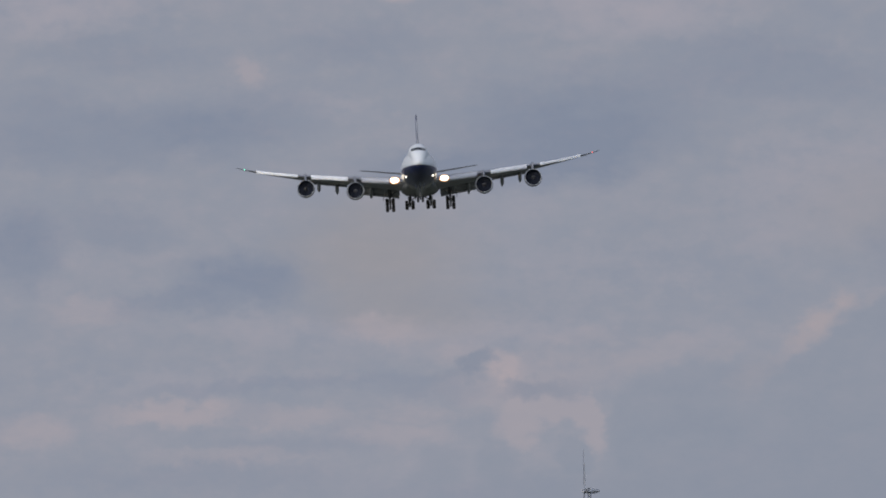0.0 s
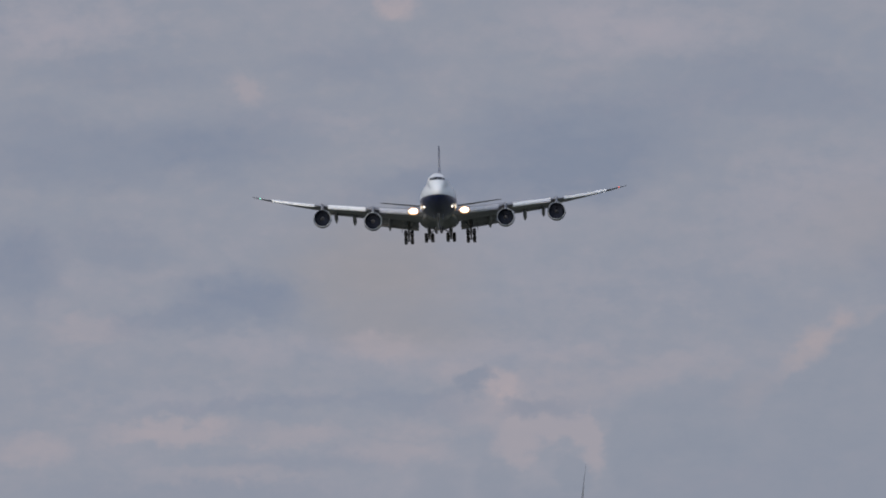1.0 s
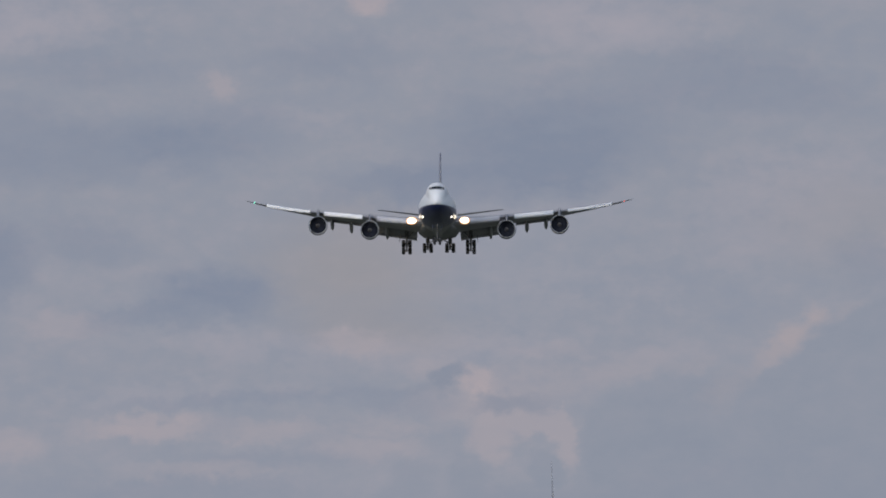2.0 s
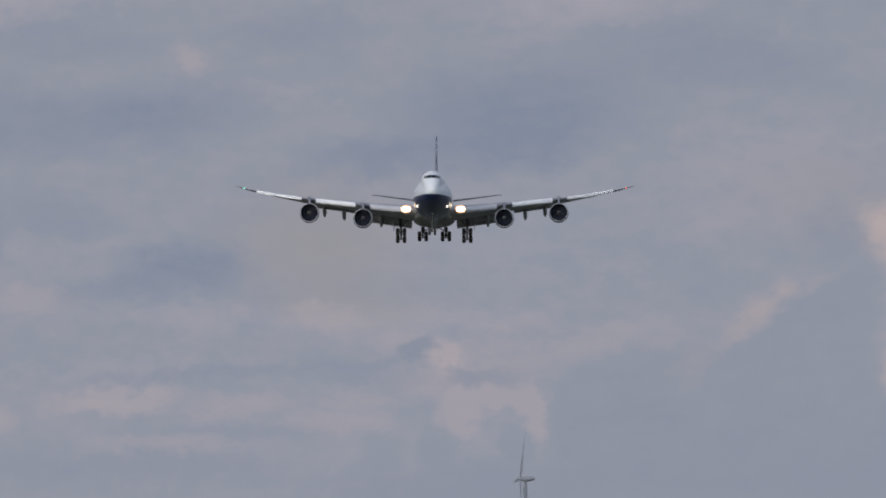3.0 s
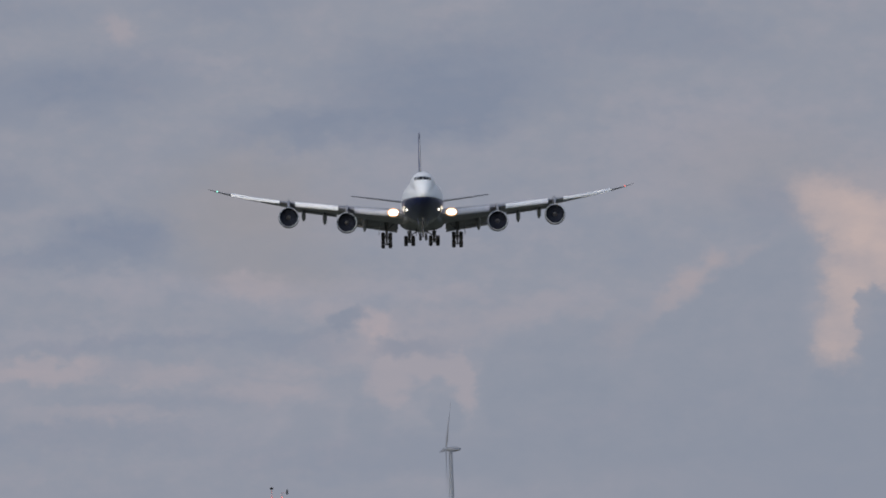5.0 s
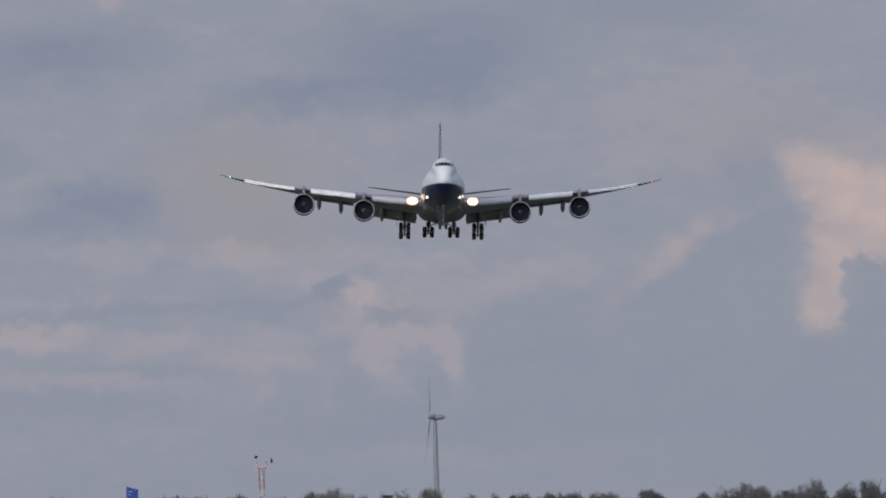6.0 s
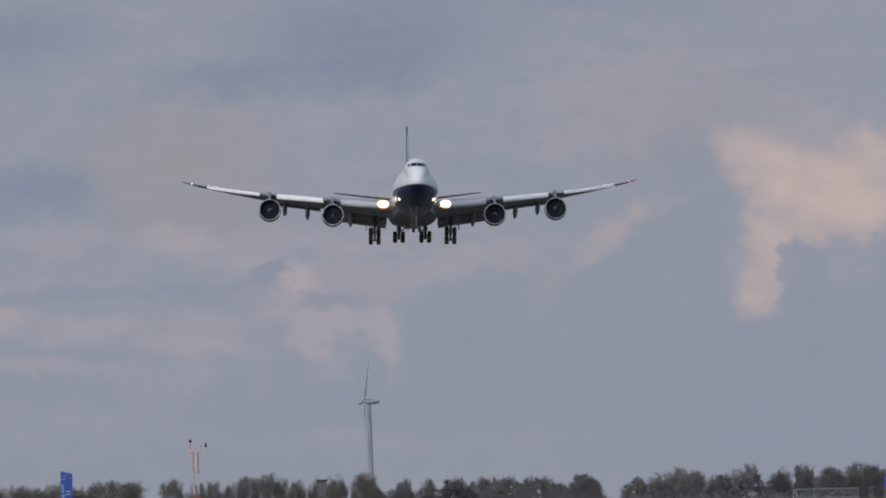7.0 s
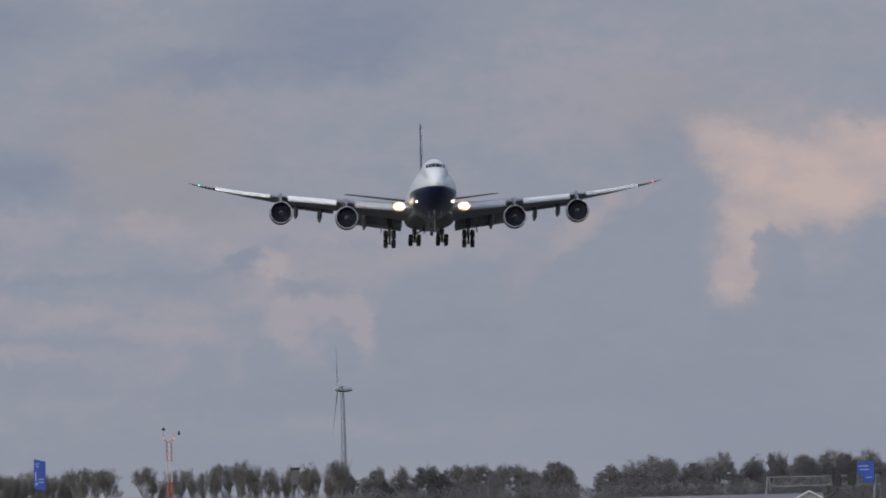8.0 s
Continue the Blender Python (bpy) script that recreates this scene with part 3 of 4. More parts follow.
def nose_gear(root):
    sh = Shape()
    y, x = 30 - 8.6, 0
    sh.tube((0, y, -2.6), (0, y, -4.2), 0.2, 0.18, 12).tube((0, y, -4.1), (0, y, -5.8), 0.12, 0.12, 10).tube((0, y - 1.9, -2.7), (0, y, -4.1), 0.09, 0.09, 8).tube((-0.5, y, -5.8), (0.5, y, -5.8), 0.09, 0.09, 8)
    g = part("landing_gear", sh, STEEL, root, "twin-wheel nose landing gear", True)
    for dx in (-0.44, 0.44):
        t, r = Shape(), Shape()
        wheel(t, r, (dx, y, -5.8), 0.6, 0.42)
        part("tyre", t, TYRE, g, "black tyre", True)
        part("rim", r, STEEL, g, "", True)
    for side in (1, -1):
        d = Shape()
        d.box((side * 0.75, y + 0.8, -3.55), (0.05, 2.6, 1.0), Euler((0, radians(side * 12), 0)).to_matrix())
        part("gear_door", d, NAVY, g, "", False)


def airliner():
    root = thing("airliner", "white and navy four-engined wide-body cargo jet landing with gear down", "airplane")
    fuselage(root)
    for side in (1, -1):
        wing(root, side)
        engine(root, side * 11.68, 25.5, -2.52)
        engine(root, side * 20.7, 33.0, -1.18)
        sh = Shape()
        sh.loft([foil(side * y, le, te, z, 0.045, -0.045) for y, le, te, z in ((0.6, 62.0, 70.6, 2.35), (4.0, 65.0, 71.9, 2.93), (8.0, 68.4, 73.4, 3.64), (10.4, 70.7, 74.3, 4.08), (10.9, 71.8, 74.4, 4.18))])
        part("tailplane", sh, WINGGREY, root, "grey horizontal tailplane", True)
        bogie_gear(root, side * 5.5, 36.7, -1.9, -4.8, 53, "four-wheel wing landing gear")
        bogie_gear(root, side * 1.92, 39.8, -3.2, -4.75, 12, "four-wheel body landing gear")
        d = Shape()
        d.box((side * 6.6, 30 - 36.7, -3.0), (0.08, 2.6, 1.9), Euler((0, radians(-side * 8), 0)).to_matrix())
        part("gear_door", d, BELLY, root)
        d = Shape()
        d.box((side * 0.55, 30 - 39.5, -3.45), (0.06, 3.0, 0.6), Euler((0, radians(side * 15), 0)).to_matrix())
        part("gear_door", d, BELLY, root)
        # landing lamps in the wing root, and the turn-off lamp ahead of it
        # glowing ellipse added as the lamp's halo; the lens is oversized for bloom
        h, rings = Shape(), []
        for y, k in ((0.16, 0.05), (0.14, 0.45), (0.06, 0.85), (-0.05, 1.0), (-0.2, 1.0)):
            rings.append([(side * 4.5 + 0.92 * k * math.cos(a), 30 - 22.9 + y, -1.25 + 0.66 * k * math.sin(a)) for a in [2 * math.pi * j / 24 for j in range(24)]])
        lamp = part("landing_light", h.loft(rings), LANDHALO, root, "lit landing light in wing root with a glowing disc as halo", True)
        h, rings = Shape(), []
        for y, k in ((0.24, 0.05), (0.22, 0.6), (0.12, 1.0), (0.0, 1.0)):
            rings.append([(side * 4.5 + 0.6 * k * math.cos(a), 30 - 22.9 + y, -1.25 + 0.42 * k * math.sin(a)) for a in [2 * math.pi * j / 20 for j in range(20)]])
        part("lens", h.loft(rings), LANDING, lamp, "bright warm lens", True)
        for dx in (-0.34, 0.3):
            o = Shape()
            o.lathe([(0.34, 0.02), (0.31, 0.24), (0.18, 0.36)], (side * 4.5 + dx, 30 - 22.9, -1.25), "y", 14)
            part("bulb", o, LANDCORE, lamp, "white-hot lamp", True)
        o = Shape()
        p = hull_point(9.0, radians(-42) if side > 0 else radians(222))
        o.lathe([(0.3, 0.02), (0.26, 0.12), (0.1, 0.19), (-0.1, 0.19)], p, "y", 12)
        part("turnoff_light", o, SMALLLAMP, root, "small lit white lamp", True)
    nose_gear(root)
    fin, rings = Shape(), []
    for z, le, te, w in ((2.2, 57.0, 71.2, 0.3), (3.6, 60.5, 71.8, 0.27), (8.0, 65.0, 73.6, 0.21), (13.6, 70.8, 75.9, 0.13), (14.15, 71.8, 76.0, 0.08)):
        rings.append([Vector((w * 1.05 * b * 2, 30 - le - (te - le) * a, z)) for a, b in AIRFOIL])
    fin.loft(rings)
    tail = part("tail_fin", fin, NAVY, root, "navy vertical tail fin", True)
    edge = Shape()
    edge.tube((0, 30 - 60.4, 3.6), (0, 30 - 64.9, 8.0), 0.06, 0.05, 8).tube((0, 30 - 64.9, 8.0), (0, 30 - 70.4, 13.2), 0.05, 0.03, 8)
    part("leading_edge", edge, LIP, tail, "bare metal leading edge", True)
    for x, s in ((0.0, 27.0), (0.9, 33.0)):
        ant = Shape()
        ant.loft([[(x - 0.05, 30 - s, -3.1), (x + 0.05, 30 - s, -3.1), (x + 0.05, 30 - s - 0.7, -3.1), (x - 0.05, 30 - s - 0.7, -3.1)],
                  [(x - 0.04, 30 - s - 0.5, -4.3), (x + 0.04, 30 - s - 0.5, -4.3), (x + 0.04, 30 - s - 0.8, -4.3), (x - 0.04, 30 - s - 0.8, -4.3)]])
        part("blade_antenna", ant, DARKMETAL, root)
    return root


plane = airliner()


# ---------------------------------------------------------------- far things
def place(bearing, d, z=0.0, rz=0.0):
    """A pose d metres away at the bearing bearing (thousandths of 1/24 radian east of the wind turbine)."""
    a = bearing / 24000
    return pose(d * math.tan(a), d, z, 0, 0, rz)


def wind_turbine():
    d, h = 4600.0, 40.6
    root = thing("wind_turbine", "tall pale grey three-bladed wind turbine", "wind turbine", place(4, d, 0, 97))
    sh = Shape()
    sh.loft([[(r * math.cos(a), r * math.sin(a), z) for a in [2 * math.pi * j / 20 for j in range(20)]] for r, z in ((1.2, 0), (1.05, 10), (0.85, 25), (0.62, h - 0.9))])
    part("tower", sh, TURBINE, root, "", True)
    sh, rings = Shape(), []
    for y, w, t in ((1.1, 0.6, 0.65), (0.7, 0.85, 0.85), (0, 0.95, 0.95), (-1.7, 0.9, 0.85), (-2.9, 0.7, 0.6), (-3.5, 0.3, 0.3)):
        rings.append([(w * math.cos(a), y, h + 0.1 + t * math.sin(a)) for a in [2 * math.pi * j / 14 for j in range(14)]])
    sh.loft(rings)
    part("nacelle", sh, TURBINE, root, "", True)
    hub = Shape()
    hub.lathe([(0.95, 0.05), (0.8, 0.4), (0.3, 0.7), (-0.5, 0.75), (-0.6, 0.1)], (0, 0, 0), "y", 16)
    rotor = part("rotor", hub, TURBINE, root, "three-bladed turning rotor", True)
    for k in range(3):
        b, rings = Shape(), []
        turn = Matrix.Rotation(radians(120 * k), 3, "Y")
        for r, c, t in ((0.5, 0.4, 0.4), (1.6, 0.5, 0.3), (3.6, 1.5, 0.22), (8, 1.1, 0.13), (13, 0.7, 0.08), (17.3, 0.3, 0.04), (17.8, 0.08, 0.02)):
            tw = radians(max(0, 22 - r * 1.5))
            ring = []
            for j in range(10):
                a = 2 * math.pi * j / 10
                x, y = c * 0.62 * math.cos(a) - 0.12 * c, t * 0.6 * math.sin(a)
                ring.append(turn @ Vector((x * math.cos(tw) - y * math.sin(tw), x * math.sin(tw) + y * math.cos(tw), r)))
            rings.append(ring)
        b.loft(rings)
        part("blade", b, TURBINE, rotor, "", True)
    return root, rotor, h


turbine, rotor, HUB_H = wind_turbine()


def lattice_mast():
    """A red and white three-sided lattice mast with two arms that carry instruments."""
    d = 1900.0
    root = thing("lattice_mast", "red and white lattice mast with instruments on top", "mast", place(-305, d))
    top, k = 13.05, 14
    corner = lambda i, z: Vector((0.45 * math.cos(2 * math.pi * i / 4 + 0.6), 0.45 * math.sin(2 * math.pi * i / 4 + 0.6), z))
    for b in range(k):
        z0, z1 = top * b / k, top * (b + 1) / k
        rails, braces = Shape(), Shape()
        for i in range(4):
            rails.tube(corner(i, z0), corner(i, z1), 0.05, 0.05, 5)
            braces.tube(corner(i, z0), corner(i + 1, z0), 0.04, 0.04, 4).tube(corner(i, z0), corner(i + 1, z1), 0.035, 0.035, 4)
        pale = b in (2, 3, 8, 9, 10)
        section = part("mast_section", rails, MASTWHITE if pale else MASTRED, root, "white mast section" if pale else "red mast section")
        part("bracing", braces, MASTWHITE if pale or b > 10 else MASTRED, section)
    for side in (-1, 1):
        sh = Shape()
        sh.tube((0, 0, top), (side * 0.72, 0, top + 0.3), 0.06, 0.06, 5).tube((side * 0.72, 0, top + 0.25), (side * 0.72, 0, top + (1.75 if side < 0 else 1.2)), 0.035, 0.03, 5)
        if side > 0:
            sh.tube((0.72, 0, top + 1.15), (1.45, 0, top + 1.2), 0.02, 0.02, 4)
        part("arm", sh, MASTRED, root, "red bracket arm")
        sh = Shape()
        sh.lathe([(0.0, 0.02), (0.06, 0.1), (0.24, 0.11), (0.34, 0.03)], (side * 0.72, 0, top + 0.3), "z", 10)
        part("warning_light", sh, REDBEACON, root, "lit red warning light", True)
    sh = Shape()
    sh.lathe([(2.35, 0.05), (2.4, 0.2), (2.6, 0.26), (2.66, 0.1), (2.8, 0.04)], (-0.72, 0, top - 0.75), "z", 10)
    part("wind_sensor", sh, DARKMETAL, root, "dark wind sensor", True)
    sh = Shape()
    sh.loft([[(1.45 + w * math.cos(a), 0.12 * math.sin(a), top + z - 0.45) for a in [2 * math.pi * j / 8 for j in range(8)]] for w, z in ((0.14, 1.35), (0.17, 1.55), (0.13, 1.8), (0.07, 1.98), (0.02, 2.08))])
    part("wind_vane", sh, DARKMETAL, root, "dark vane", True)
    return root


lattice_mast()


def road_sign():
    """A large blue direction panel seen at a slant, on two posts."""
    d = 1850.0
    root = thing("road_sign", "blue motorway direction sign with white markings", "road sign", place(-535, d, 0, 0))
    sh = Shape()
    w, z0, z1, slope = 0.8, 6.95, 10.95, -0.4
    sh.loft([[(x, y, z) for x, z in ((-w, z0), (w, z0 + slope), (w + 0.06, z1 + slope), (-w + 0.06, z1))] for y in (-0.08, 0.08)])
    panel = part("panel", sh, SIGNBLUE, root)
    for x, z, a, b in ((-0.25, 10.4, 0.55, 0.1), (-0.3, 10.0, 0.4, 0.1), (-0.5, 8.6, 0.14, 1.2), (0.2, 8.4, 0.7, 0.12), (0.2, 8.0, 0.75, 0.12), (-0.45, 7.6, 0.3, 0.3)):
        s2 = Shape()
        s2.box((x, -0.1, z + slope * (x + w) / (2 * w)), (a, 0.03, b))
        part("marking", s2, SIGNWHITE, panel, "pale sign marking")
    for x in (-0.5, 0.5):
        s2 = Shape()
        s2.tube((x, 0.12, 0), (x, 0.12, 9.8), 0.1, 0.08, 8)
        part("post", s2, SIGNBACK, root)


road_sign()


def boxed_sign():
    d = 1950.0
    root = thing("grey_road_sign", "dark grey sign panel on a slender post", "road sign", place(-83, d))
    sh = Shape()
    sh.box((0, 0, 7.9), (1.25, 0.25, 2.3), bevel=0.05)
    part("panel", sh, SIGNBACK, root)
    sh = Shape()
    sh.box((0, -0.02, 8.95), (1.42, 0.4, 0.35), bevel=0.05)
    part("top_box", sh, DARKMETAL, root, "dark top box")
    for x in (-0.45, 0.4):
        sh = Shape()
        sh.tube((x, 0.2, 0), (x, 0.2, 7.2), 0.1, 0.1, 8)
        part("post", sh, GALV, root)


boxed_sign()


def gantry():
    """A lattice sign gantry over the motorway."""
    d = 1900.0
    root = thing("sign_gantry", "grey lattice motorway gantry with dark signal boxes", "gantry", place(850, d))
    z0, z1, half = 4.75, 6.0, 7.9
    sh = Shape()
    for y in (-0.5, 0.5):
        for z in (z0, z1):
            sh.tube((-half, y, z), (half, y, z), 0.11, 0.11, 6)
        n = 16
        for i in range(n):
            xa, xb = -half + 2 * half * i / n, -half + 2 * half * (i + 1) / n
            sh.tube((xa, y, z0 if i % 2 else z1), (xb, y, z1 if i % 2 else z0), 0.055, 0.055, 5).tube((xa, y, z0), (xa, y, z1), 0.045, 0.045, 5)
    part("truss", sh, GALV, root)
    for x in (-half + 0.3, half - 0.3):
        for k in (-0.55, 0.55):
            s2 = Shape()
            s2.tube((x + k * 1.3, k, 0), (x + k * 0.3, k, z1), 0.2, 0.15, 8)
            part("leg", s2, GALV, root)
    for x in (1.9, 4.0):
        s2 = Shape()
        s2.box((x, -0.75, 5.45), (1.15, 0.4, 1.35), bevel=0.1)
        part("signal_box", s2, DARKMETAL, root, "dark lane signal box")
    s2 = Shape()
    s2.loft([[(x, y, z) for x, z in ((4.75, 6.2), (5.5, 6.0), (5.55, 5.1), (7.15, 5.0), (7.1, 8.0), (4.85, 7.8))] for y in (-0.9, -0.7)])
    panel = part("direction_panel", s2, SIGNBLUE, root, "blue direction panel")
    for x, z, a in ((5.7, 7.3, 1.4), (5.8, 6.8, 1.3), (6.4, 5.7, 0.8)):
        s3 = Shape()
        s3.box((x, -0.91, z), (a, 0.03, 0.12))
        part("marking", s3, SIGNWHITE, panel, "pale sign marking")


gantry()


def street_lamp():
    root = thing("street_lamp", "slim grey street lamp with pale head", "street lamp", group="street lamps")
    sh = Shape()
    sh.tube((0, 0, 0), (0, 0, 7.2), 0.09, 0.05, 8).tube((0, 0, 7.2), (0.35, 0, 7.4), 0.05, 0.05, 6)
    part("pole", sh, GALV, root)
    sh = Shape()
    sh.loft([[(x, 0.14 * w * math.cos(a), 7.42 + 0.1 * w * math.sin(a)) for a in [2 * math.pi * j / 8 for j in range(8)]] for x, w in ((0.3, 0.5), (0.4, 1), (0.62, 1), (0.75, 0.4))])
    part("lamp_head", sh, LAMPHEAD, root, "", True)
    return root


lamp = street_lamp()
lamp.matrix_basis = place(23, 1980, -0.6)
for bearing, d, z, r in ((31, 1990, -1.4, 180), (243, 1980, -1.0, 0), (258, 2000, 0.5, 180), (462, 1985, -1.2, 0), (470, 1990, 0.4, 180), (678, 1960, -0.6, 0), (940, 1940, 0.4, 180), (-560, 1980, -1.5, 0)):
    copy_thing(lamp, place(bearing, d, 0, r) @ pose(0, 0, min(0.0, z)))


def trailer():
    root = thing("truck_trailer", "blue tarpaulin truck trailer with pale roof edge", "truck", group="trucks on the motorway")
    sh = Shape()
    sh.box((0, 0, 2.4), (13.6, 2.5, 2.9), bevel=0.12)
    body = part("tarpaulin_body", sh, TRAILBLUE, root)
    sh = Shape()
    sh.box((0, 0, 3.93), (13.66, 2.56, 0.16), bevel=0.1)
    part("roof_edge", sh, TRAILTOP, body, "pale roof edge")
    sh = Shape()
    sh.box((0, 0, 0.8), (13.4, 1.0, 0.3))
    part("chassis", sh, DARKMETAL, root)
    for x in (-5.2, -3.9, -2.6, 5.6):
        for y in (-1.0, 1.0):
            t = Shape()
            t.lathe([(-0.15, 0.3), (-0.15, 0.48), (0.15, 0.48), (0.15, 0.3)], (0, 0, 0), "y", 14, caps=True)
            w = part("wheel", t, TYRE, root)
            w.location = (x, y, 0.5)
    return root


def dike():
    s = Shape()
    s.loft([[(x, 1470, 0.0), (x, 1482, 1.22), (x, 1510, 1.22), (x, 1524, 0.0)] for x in np.linspace(-160, 20, 19)], caps=True)
    ob = new("road", s.mesh("road", ASPHALT))
    return tagged(ob, "asphalt motorway on a low embankment", "road", kind="structure")


dike()


def motorway():
    s = Shape()
    s.loft([[(x, 1780, 0.02), (x, 1990, 0.02)] for x in np.linspace(-400, 400, 41)], caps=False, closed=False)
    ob = new("road_2", s.mesh("road_2", ASPHALT))
    return tagged(ob, "wide flat asphalt motorway below the gantry", "road", kind="structure")


motorway()
tr = trailer()
tr.matrix_basis = place(-570, 1490, 1.22, 50)
copy_thing(tr, place(-447, 1496, 1.22, 50) @ pose(0, 0, 0, 0, 0, 2))


def long_shed():
    root = thing("long_shed", "long low shed with grey roof and a white-edged gable", "building", place(675, 1800.0))
    sh = Shape()
    sh.box((0, 4, 1.2), (25, 8, 2.4))
    part("wall", sh, WALLGREY, root)
    sh = Shape()
    sh.loft([[(x, -0.5, 2.4), (x, 4, 3.75), (x, 8.5, 2.4), (x, 8.5, 2.2), (x, -0.5, 2.2)] for x in (-13.2, 13.2)])
    part("roof", sh, ROOFGREY, root)
    sh = Shape()
    sh.loft([[(11.2 + x, y, z) for x, z in ((-1.7, 3.05), (0, 3.98), (1.7, 3.05), (1.7, 1.6), (-1.7, 1.6))] for y in (-3, 4)])
    g = part("gable_house", sh, ROOFGREY, root, "small gabled porch")
    for a, c in (((-1.9, 2.98), (0, 4.05)), ((0, 4.05), (1.9, 2.98))):
        sh = Shape()
        sh.tube((11.2 + a[0], -3.05, a[1]), (11.2 + c[0], -3.05, c[1]), 0.13, 0.13, 6)
        part("barge_board", sh, TRIMWHITE, g, "white barge board")
    return root


long_shed()


def box_van(name, label, at, h):
    root = thing(name, label, "truck", at, group="trucks on the motorway")
    sh = Shape()
    sh.loft([[(x, y, z) for y, z in ((-0.95, 0.5), (0.95, 0.5), (0.95, k - 0.3), (0.75, k), (-0.75, k), (-0.95, k - 0.3))] for x, k in ((-2.6, h), (1.2, h), (1.9, h * 0.64), (2.6, h * 0.45))])
    part("body", sh, WHITE, root, "", True)
    sh = Shape()
    sh.box((1.45, 0, h * 0.74), (0.5, 1.75, 0.6))
    part("windscreen", sh, GLASS, root, "dark windscreen")
    for x in (-1.7, 1.7):
        for y in (-0.85, 0.85):
            t = Shape()
            t.lathe([(-0.12, 0.2), (-0.12, 0.36), (0.12, 0.36), (0.12, 0.2)], (x, y, 0.36), "y", 12, caps=True)
            part("wheel", t, TYRE, root)
    return root


box_van("box_truck", "white box truck on the motorway", place(274, 1820, 0.0, 84), 3.7)
box_van("delivery_van", "white high-roofed delivery van on the motorway", place(898, 1930, 0.0, 84), 2.6)
box_van("delivery_van", "white high-roofed delivery van on the motorway", place(934, 1935, 0.0, 84), 2.65)


# ---------------------------------------------------------------- trees
def limbs(rng, height, spread, upright, depth=5):
    """Recursive branching: returns the wood and the places of the twig ends."""
    wood, ends = Shape(), []

    def grow(p, d, length, r, level):
        q = p + d * length
        wood.tube(p, q, r, r * 0.7, 5 if level < 2 else 3, caps=False)
        if level >= 2:
            ends.append((p + q) / 2)
        if level >= depth:
            ends.append(q)
            return
        for i in range(rng.choice((2, 3, 3)) if level else 9):
            side = Vector((rng.gauss(0, 1), rng.gauss(0, 1), rng.gauss(0, 0.45))).normalized()
            nd = (d * upright + side * spread + Vector((0, 0, 0.25))).normalized()
            start = p + (q - p) * (rng.uniform(0.55, 1.0) if level else rng.uniform(0.3, 1.0)) if i else q
            grow(start, nd, length * rng.uniform(0.6, 0.85), r * 0.62, level + 1)

    grow(Vector((0, 0, 0)), Vector((rng.gauss(0, 0.04), rng.gauss(0, 0.04), 1)).normalized(), height * 0.27, height * 0.015, 0)
    return wood, ends


def leaves(rng, ends, count, size, blur):
    sh = Shape()
    for _ in range(count):
        c = rng.choice(ends) + Vector((rng.gauss(0, blur), rng.gauss(0, blur), rng.gauss(0, blur * 0.8)))
        if c.z < 0.3:
            continue
        u = Vector((rng.gauss(0, 1), rng.gauss(0, 1), rng.gauss(0, 1))).normalized()
        w = u.orthogonal().normalized()
        s = size * rng.uniform(0.6, 1.4)
        sh.v.extend((tuple(c - u * s), tuple(c + w * s * 0.55), tuple(c + u * s), tuple(c - w * s * 0.55)))
        k = len(sh.v)
        sh.f.append((k - 4, k - 3, k - 2, k - 1))
    return sh


def clumped_ends(rng, height, low, wide, clumps, size, per):
    """Twig ends in clumps that fill an egg-shaped crown from the height low to the top."""
    mid, half, ends = (low + height) / 2, (height - low) / 2, []
    for _ in range(clumps):
        d = Vector((rng.gauss(0, 1), rng.gauss(0, 1), rng.gauss(0, 1))).normalized() * rng.uniform(0.25, 1.0) ** 0.5
        lift = 1.0 - 0.35 * max(0.0, d.z)
        c = Vector((d.x * wide * lift, d.y * wide * lift, mid + d.z * half))
        r = size * rng.uniform(0.6, 1.3)
        for _ in range(per):
            e = Vector((rng.gauss(0, 1), rng.gauss(0, 1), rng.gauss(0, 0.8))).normalized()
            ends.append(c + e * r * rng.random() ** 0.4)
    return ends


def thin_tree(seed, height, low, wide, spread, upright, count, label):
    """A twiggy tree of the given height with small leaves on the twigs inside an egg-shaped crown."""
    rng = random.Random(seed)
    root = thing("tree", label, "tree", group="tree row")
    wood, ends = limbs(rng, height, spread, upright, 6)
    grow = height / max(v[2] for v in wood.v)
    slim = wide / (0.82 * max(math.hypot(e.x, e.y) for e in ends))
    wood.v = [(x * slim, y * slim, z * grow) for x, y, z in wood.v]
    ends = [Vector((e.x * slim, e.y * slim, e.z * grow)) for e in ends]
    mid, half = (low + height) / 2, (height - low) / 2
    inside = [e for e in ends if (e.x * e.x + e.y * e.y) / (wide * wide) + ((e.z - mid) / half) ** 2 < 1.1]
    part("trunk", wood, HAZEBARK, root)
    part("crown", leaves(rng, inside, count, 0.08, 0.2), HAZELEAFDRY, root)
    return root


def slender_tree(seed, height):
    return thin_tree(seed, height, height * 0.2, height * 0.155, 0.42, 1.1, 4200, "slender thinly leaved autumn tree with bare twigs")


def round_tree(seed, height):
    return thin_tree(seed, height, height * 0.2, height * 0.24, 0.6, 1.0, 8600, "round-crowned autumn tree with sparse brown leaves")


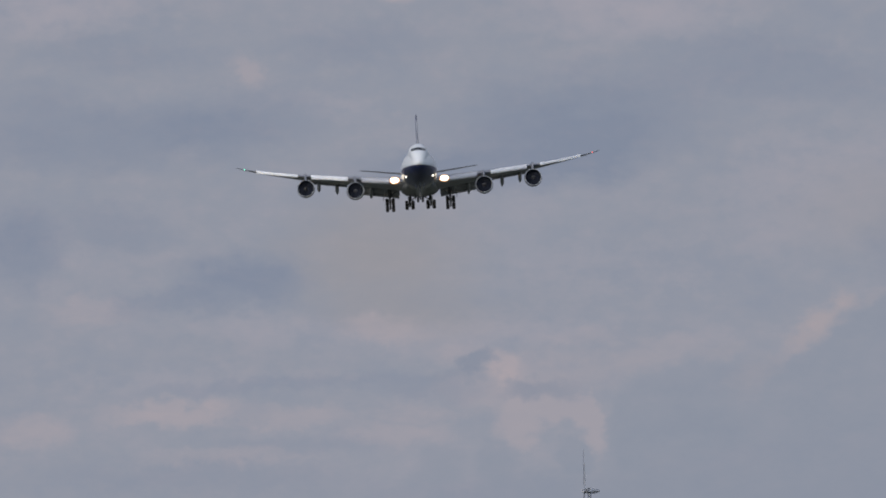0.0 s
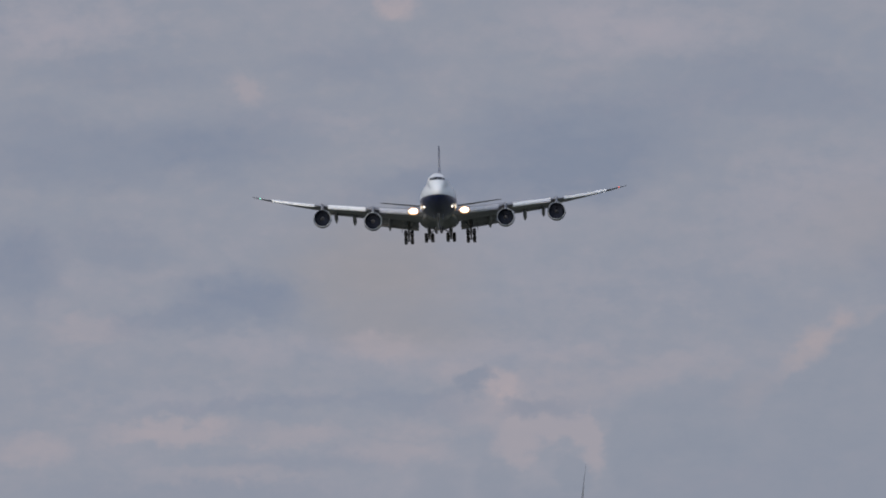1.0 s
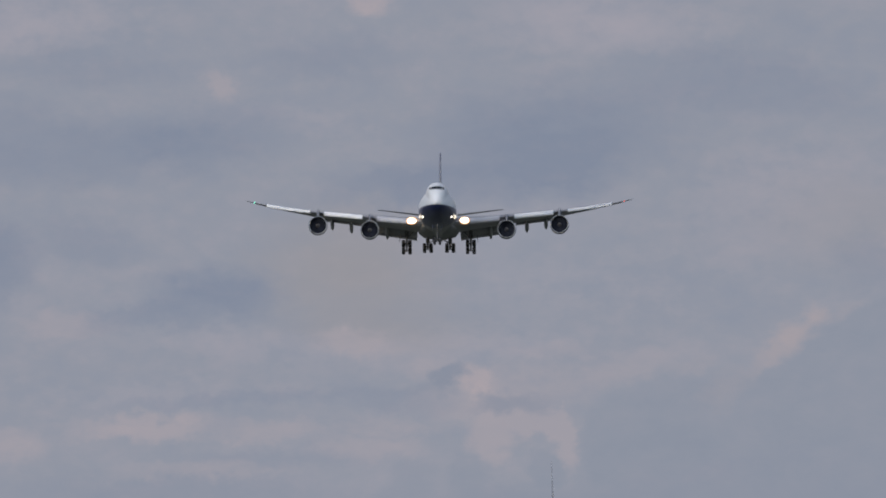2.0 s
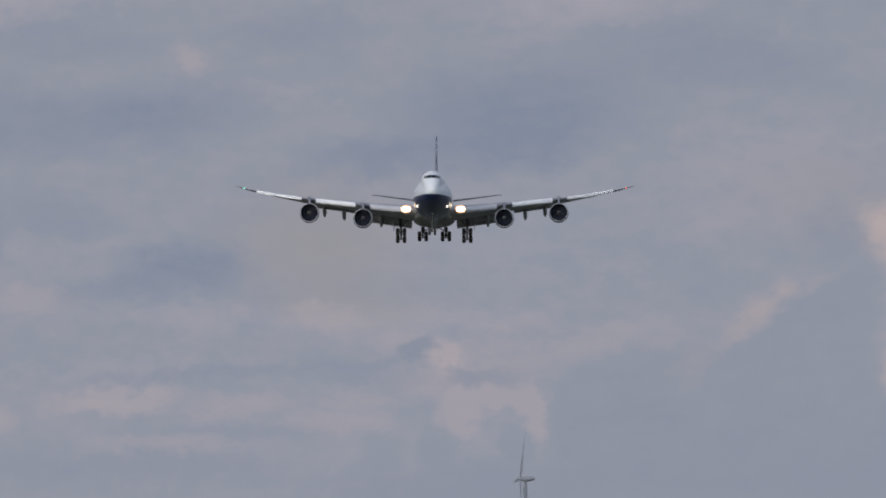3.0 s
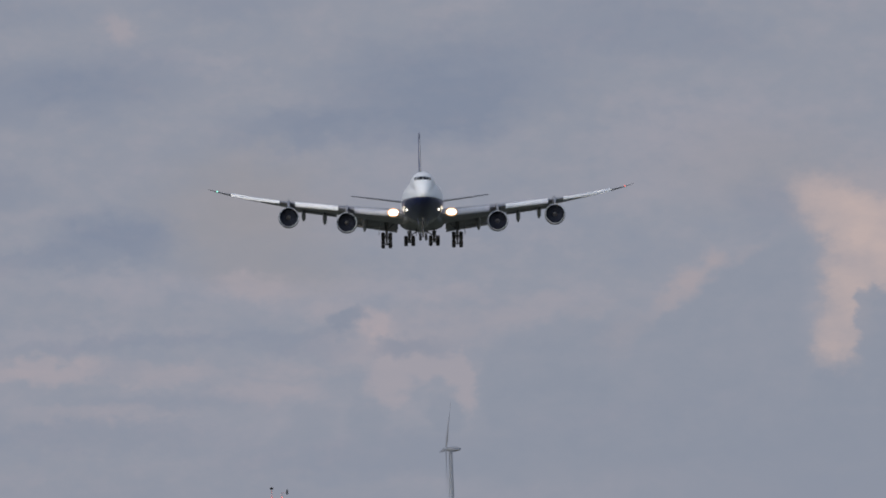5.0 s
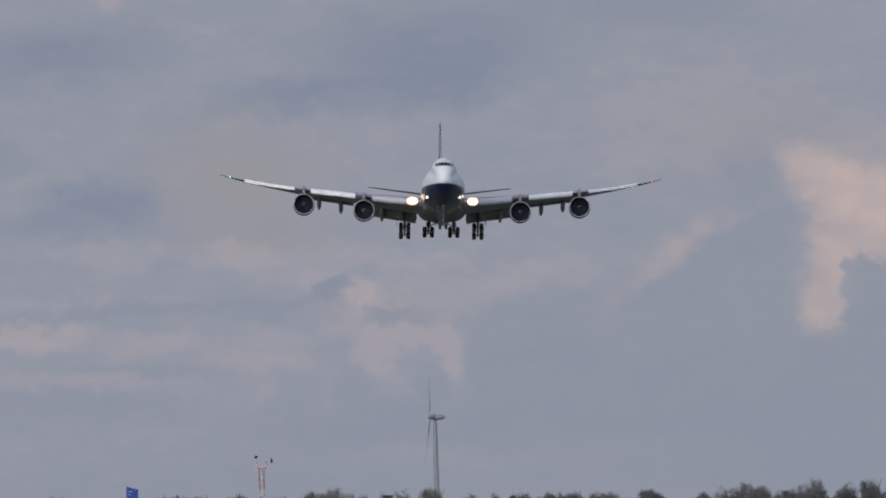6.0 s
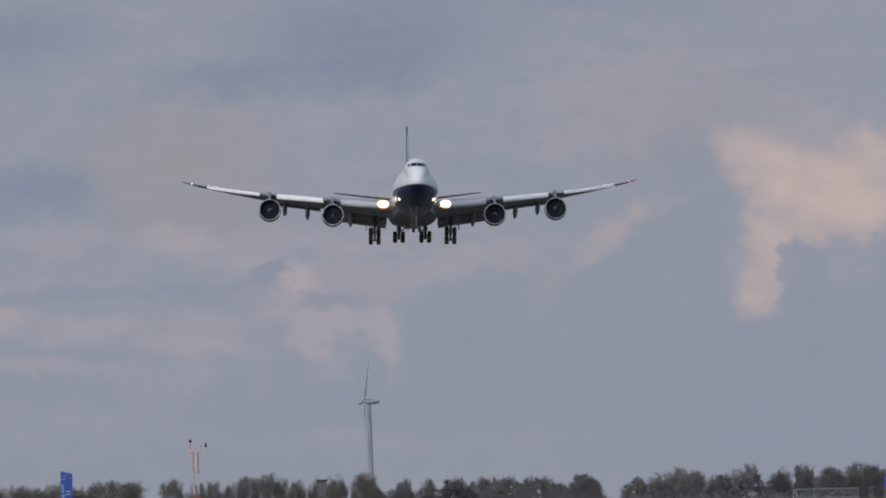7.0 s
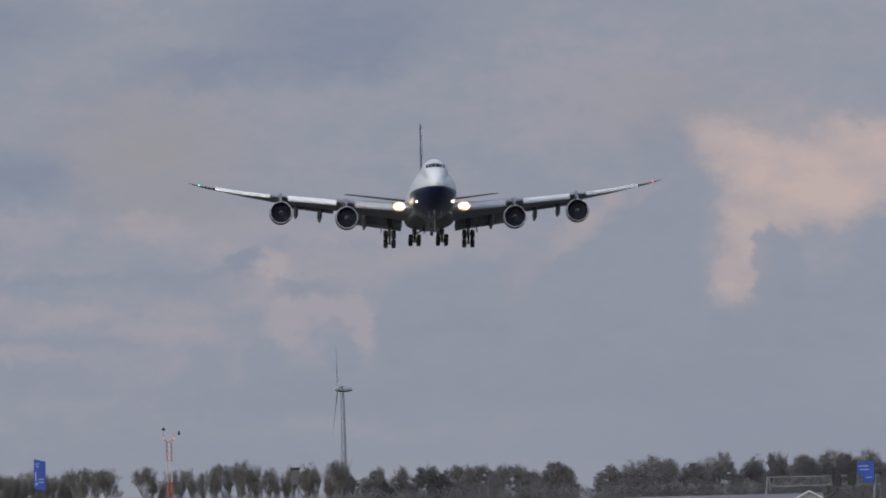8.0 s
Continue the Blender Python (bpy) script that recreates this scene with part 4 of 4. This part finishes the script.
def dense_tree(seed, height):
    rng = random.Random(seed)
    root = thing("tree", "broad dark tree with a dense autumn crown", "tree", group="tree row")
    wood, ends = limbs(rng, height * 0.7, 0.9, 0.8, 4)
    part("trunk", wood, HAZEBARK, root)
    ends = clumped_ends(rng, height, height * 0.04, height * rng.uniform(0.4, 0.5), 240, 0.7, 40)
    part("crown", leaves(rng, ends, 34000, 0.11, 0.2), HAZELEAFDARK, root)
    return root


def tree_row():
    rng = random.Random(11)
    slender = [slender_tree(20 + i, 10.9 + 0.4 * (i % 3)) for i in range(6)]
    rounded = [round_tree(40 + i, 11.9 + 0.5 * (i % 3)) for i in range(5)]
    dense = [dense_tree(50 + i, 9.1 + 0.55 * (i % 4)) for i in range(7)]
    used = set()

    def plant(pool, bearing, d, sink=0.5):
        ob = rng.choice(pool)
        m = place(bearing, d, rng.uniform(-sink, 0.0), rng.uniform(0, 360))
        if ob.name in used:
            copy_thing(ob, m)
        else:
            used.add(ob.name)
            ob.matrix_basis = m

    bearing = -860.0
    while bearing < 1050:  # front row: round and slender thin trees, then dense ones
        gap = -410 < bearing < -376 or 414 < bearing < 474
        if bearing < -330:
            pool, step = rounded, rng.uniform(22, 34)
        elif bearing < -8:
            pool, step = slender if rng.random() < 0.8 else rounded, rng.uniform(15, 23)
        else:
            pool, step = dense, rng.uniform(36, 56)
        if not gap:
            plant(pool, bearing, rng.uniform(2560, 2680), 1.3 if bearing < -500 else 0.5)
        bearing += step
    for bearing in np.arange(-850, -460, 52):  # low scrub behind the thin trees
        plant(dense, bearing + rng.uniform(-10, 10), rng.uniform(3200, 3300), 2.5)
    for bearing in np.arange(60, 1050, 44):  # bare crowns that stand between and above the dense ones
        if not 400 < bearing < 485:
            plant(rounded if bearing > 440 else slender, bearing + rng.uniform(-14, 14), rng.uniform(2720, 2800), 0.8 if bearing > 440 else 0.2)


tree_row()


def hedge():
    """Undergrowth that closes the foot of the tree row."""
    rng = random.Random(5)
    ends = []
    for _ in range(640):
        x = rng.uniform(-105, 115)
        top = rng.uniform(3.0, 4.2) if -48 < x < -44 else rng.uniform(4.2, 5.4) if x < 0 else rng.uniform(4.6, 6.2)
        for _ in range(26):
            ends.append(Vector((x + rng.gauss(0, 0.8), 2550 + rng.uniform(-8, 10), rng.uniform(0.3, top))))
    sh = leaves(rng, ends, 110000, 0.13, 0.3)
    ob = new("undergrowth", sh.mesh("undergrowth", HAZELEAFDARK))
    return tagged(ob, "brown undergrowth below the trees, greyed with painted haze", "shrubs", kind="stuff")


hedge()


# ---------------------------------------------------------------- what moves
def motions():
    walk(backdrop, [(t, pose(0, 0, 0, 0, 0, -0.0081 * t)) for t in (0, 4, 8)])
    walk(plane, [(t, pose(x, y, z, rx, ry, rz)) for t, x, y, z, rx, ry, rz in [
        (0, -29.09, 2463.1, 82.28, 2.07, 1.48, 180.68),
        (0.5, -26.67, 2427.2, 79.78, 2.28, 1.33, 180.25),
        (1, -24.14, 2391.2, 77.59, 2.62, 0.42, 180.17),
        (1.5, -21.44, 2355.2, 75.21, 2.62, -0.61, 179.97),
        (1.7, -20.39, 2340.8, 74.30, 2.59, -0.87, 180.00),
        (3, -13.60, 2247.3, 68.33, 1.94, -1.36, 179.73),
        (3.5, -11.32, 2211.4, 66.23, 1.73, 0.06, 179.96),
        (4, -8.60, 2175.4, 64.03, 1.37, 1.03, 180.09),
        (4.5, -5.83, 2139.4, 61.66, 1.22, 0.46, 180.33),
        (4.7, -4.76, 2125.0, 60.60, 1.39, 0.06, 180.42),
        (6, 2.22, 2031.5, 53.89, 2.58, -1.98, 180.52),
        (6.5, 4.85, 1995.5, 51.43, 2.78, -1.82, 180.87),
        (7, 7.42, 1959.6, 49.34, 3.09, -1.04, 180.96),
        (7.5, 10.30, 1923.6, 47.27, 3.22, -0.40, 181.10),
        (8, 13.16, 1887.6, 45.63, 3.01, -0.88, 181.29),
    ]])
    walk(rotor, [(0.5 * k, pose(0, 1.6, HUB_H + 0.2, 4) @ pose(0, 0, 0, 0, -60 * (0.5 * k - 6.55), 0)) for k in range(17)])


motions()
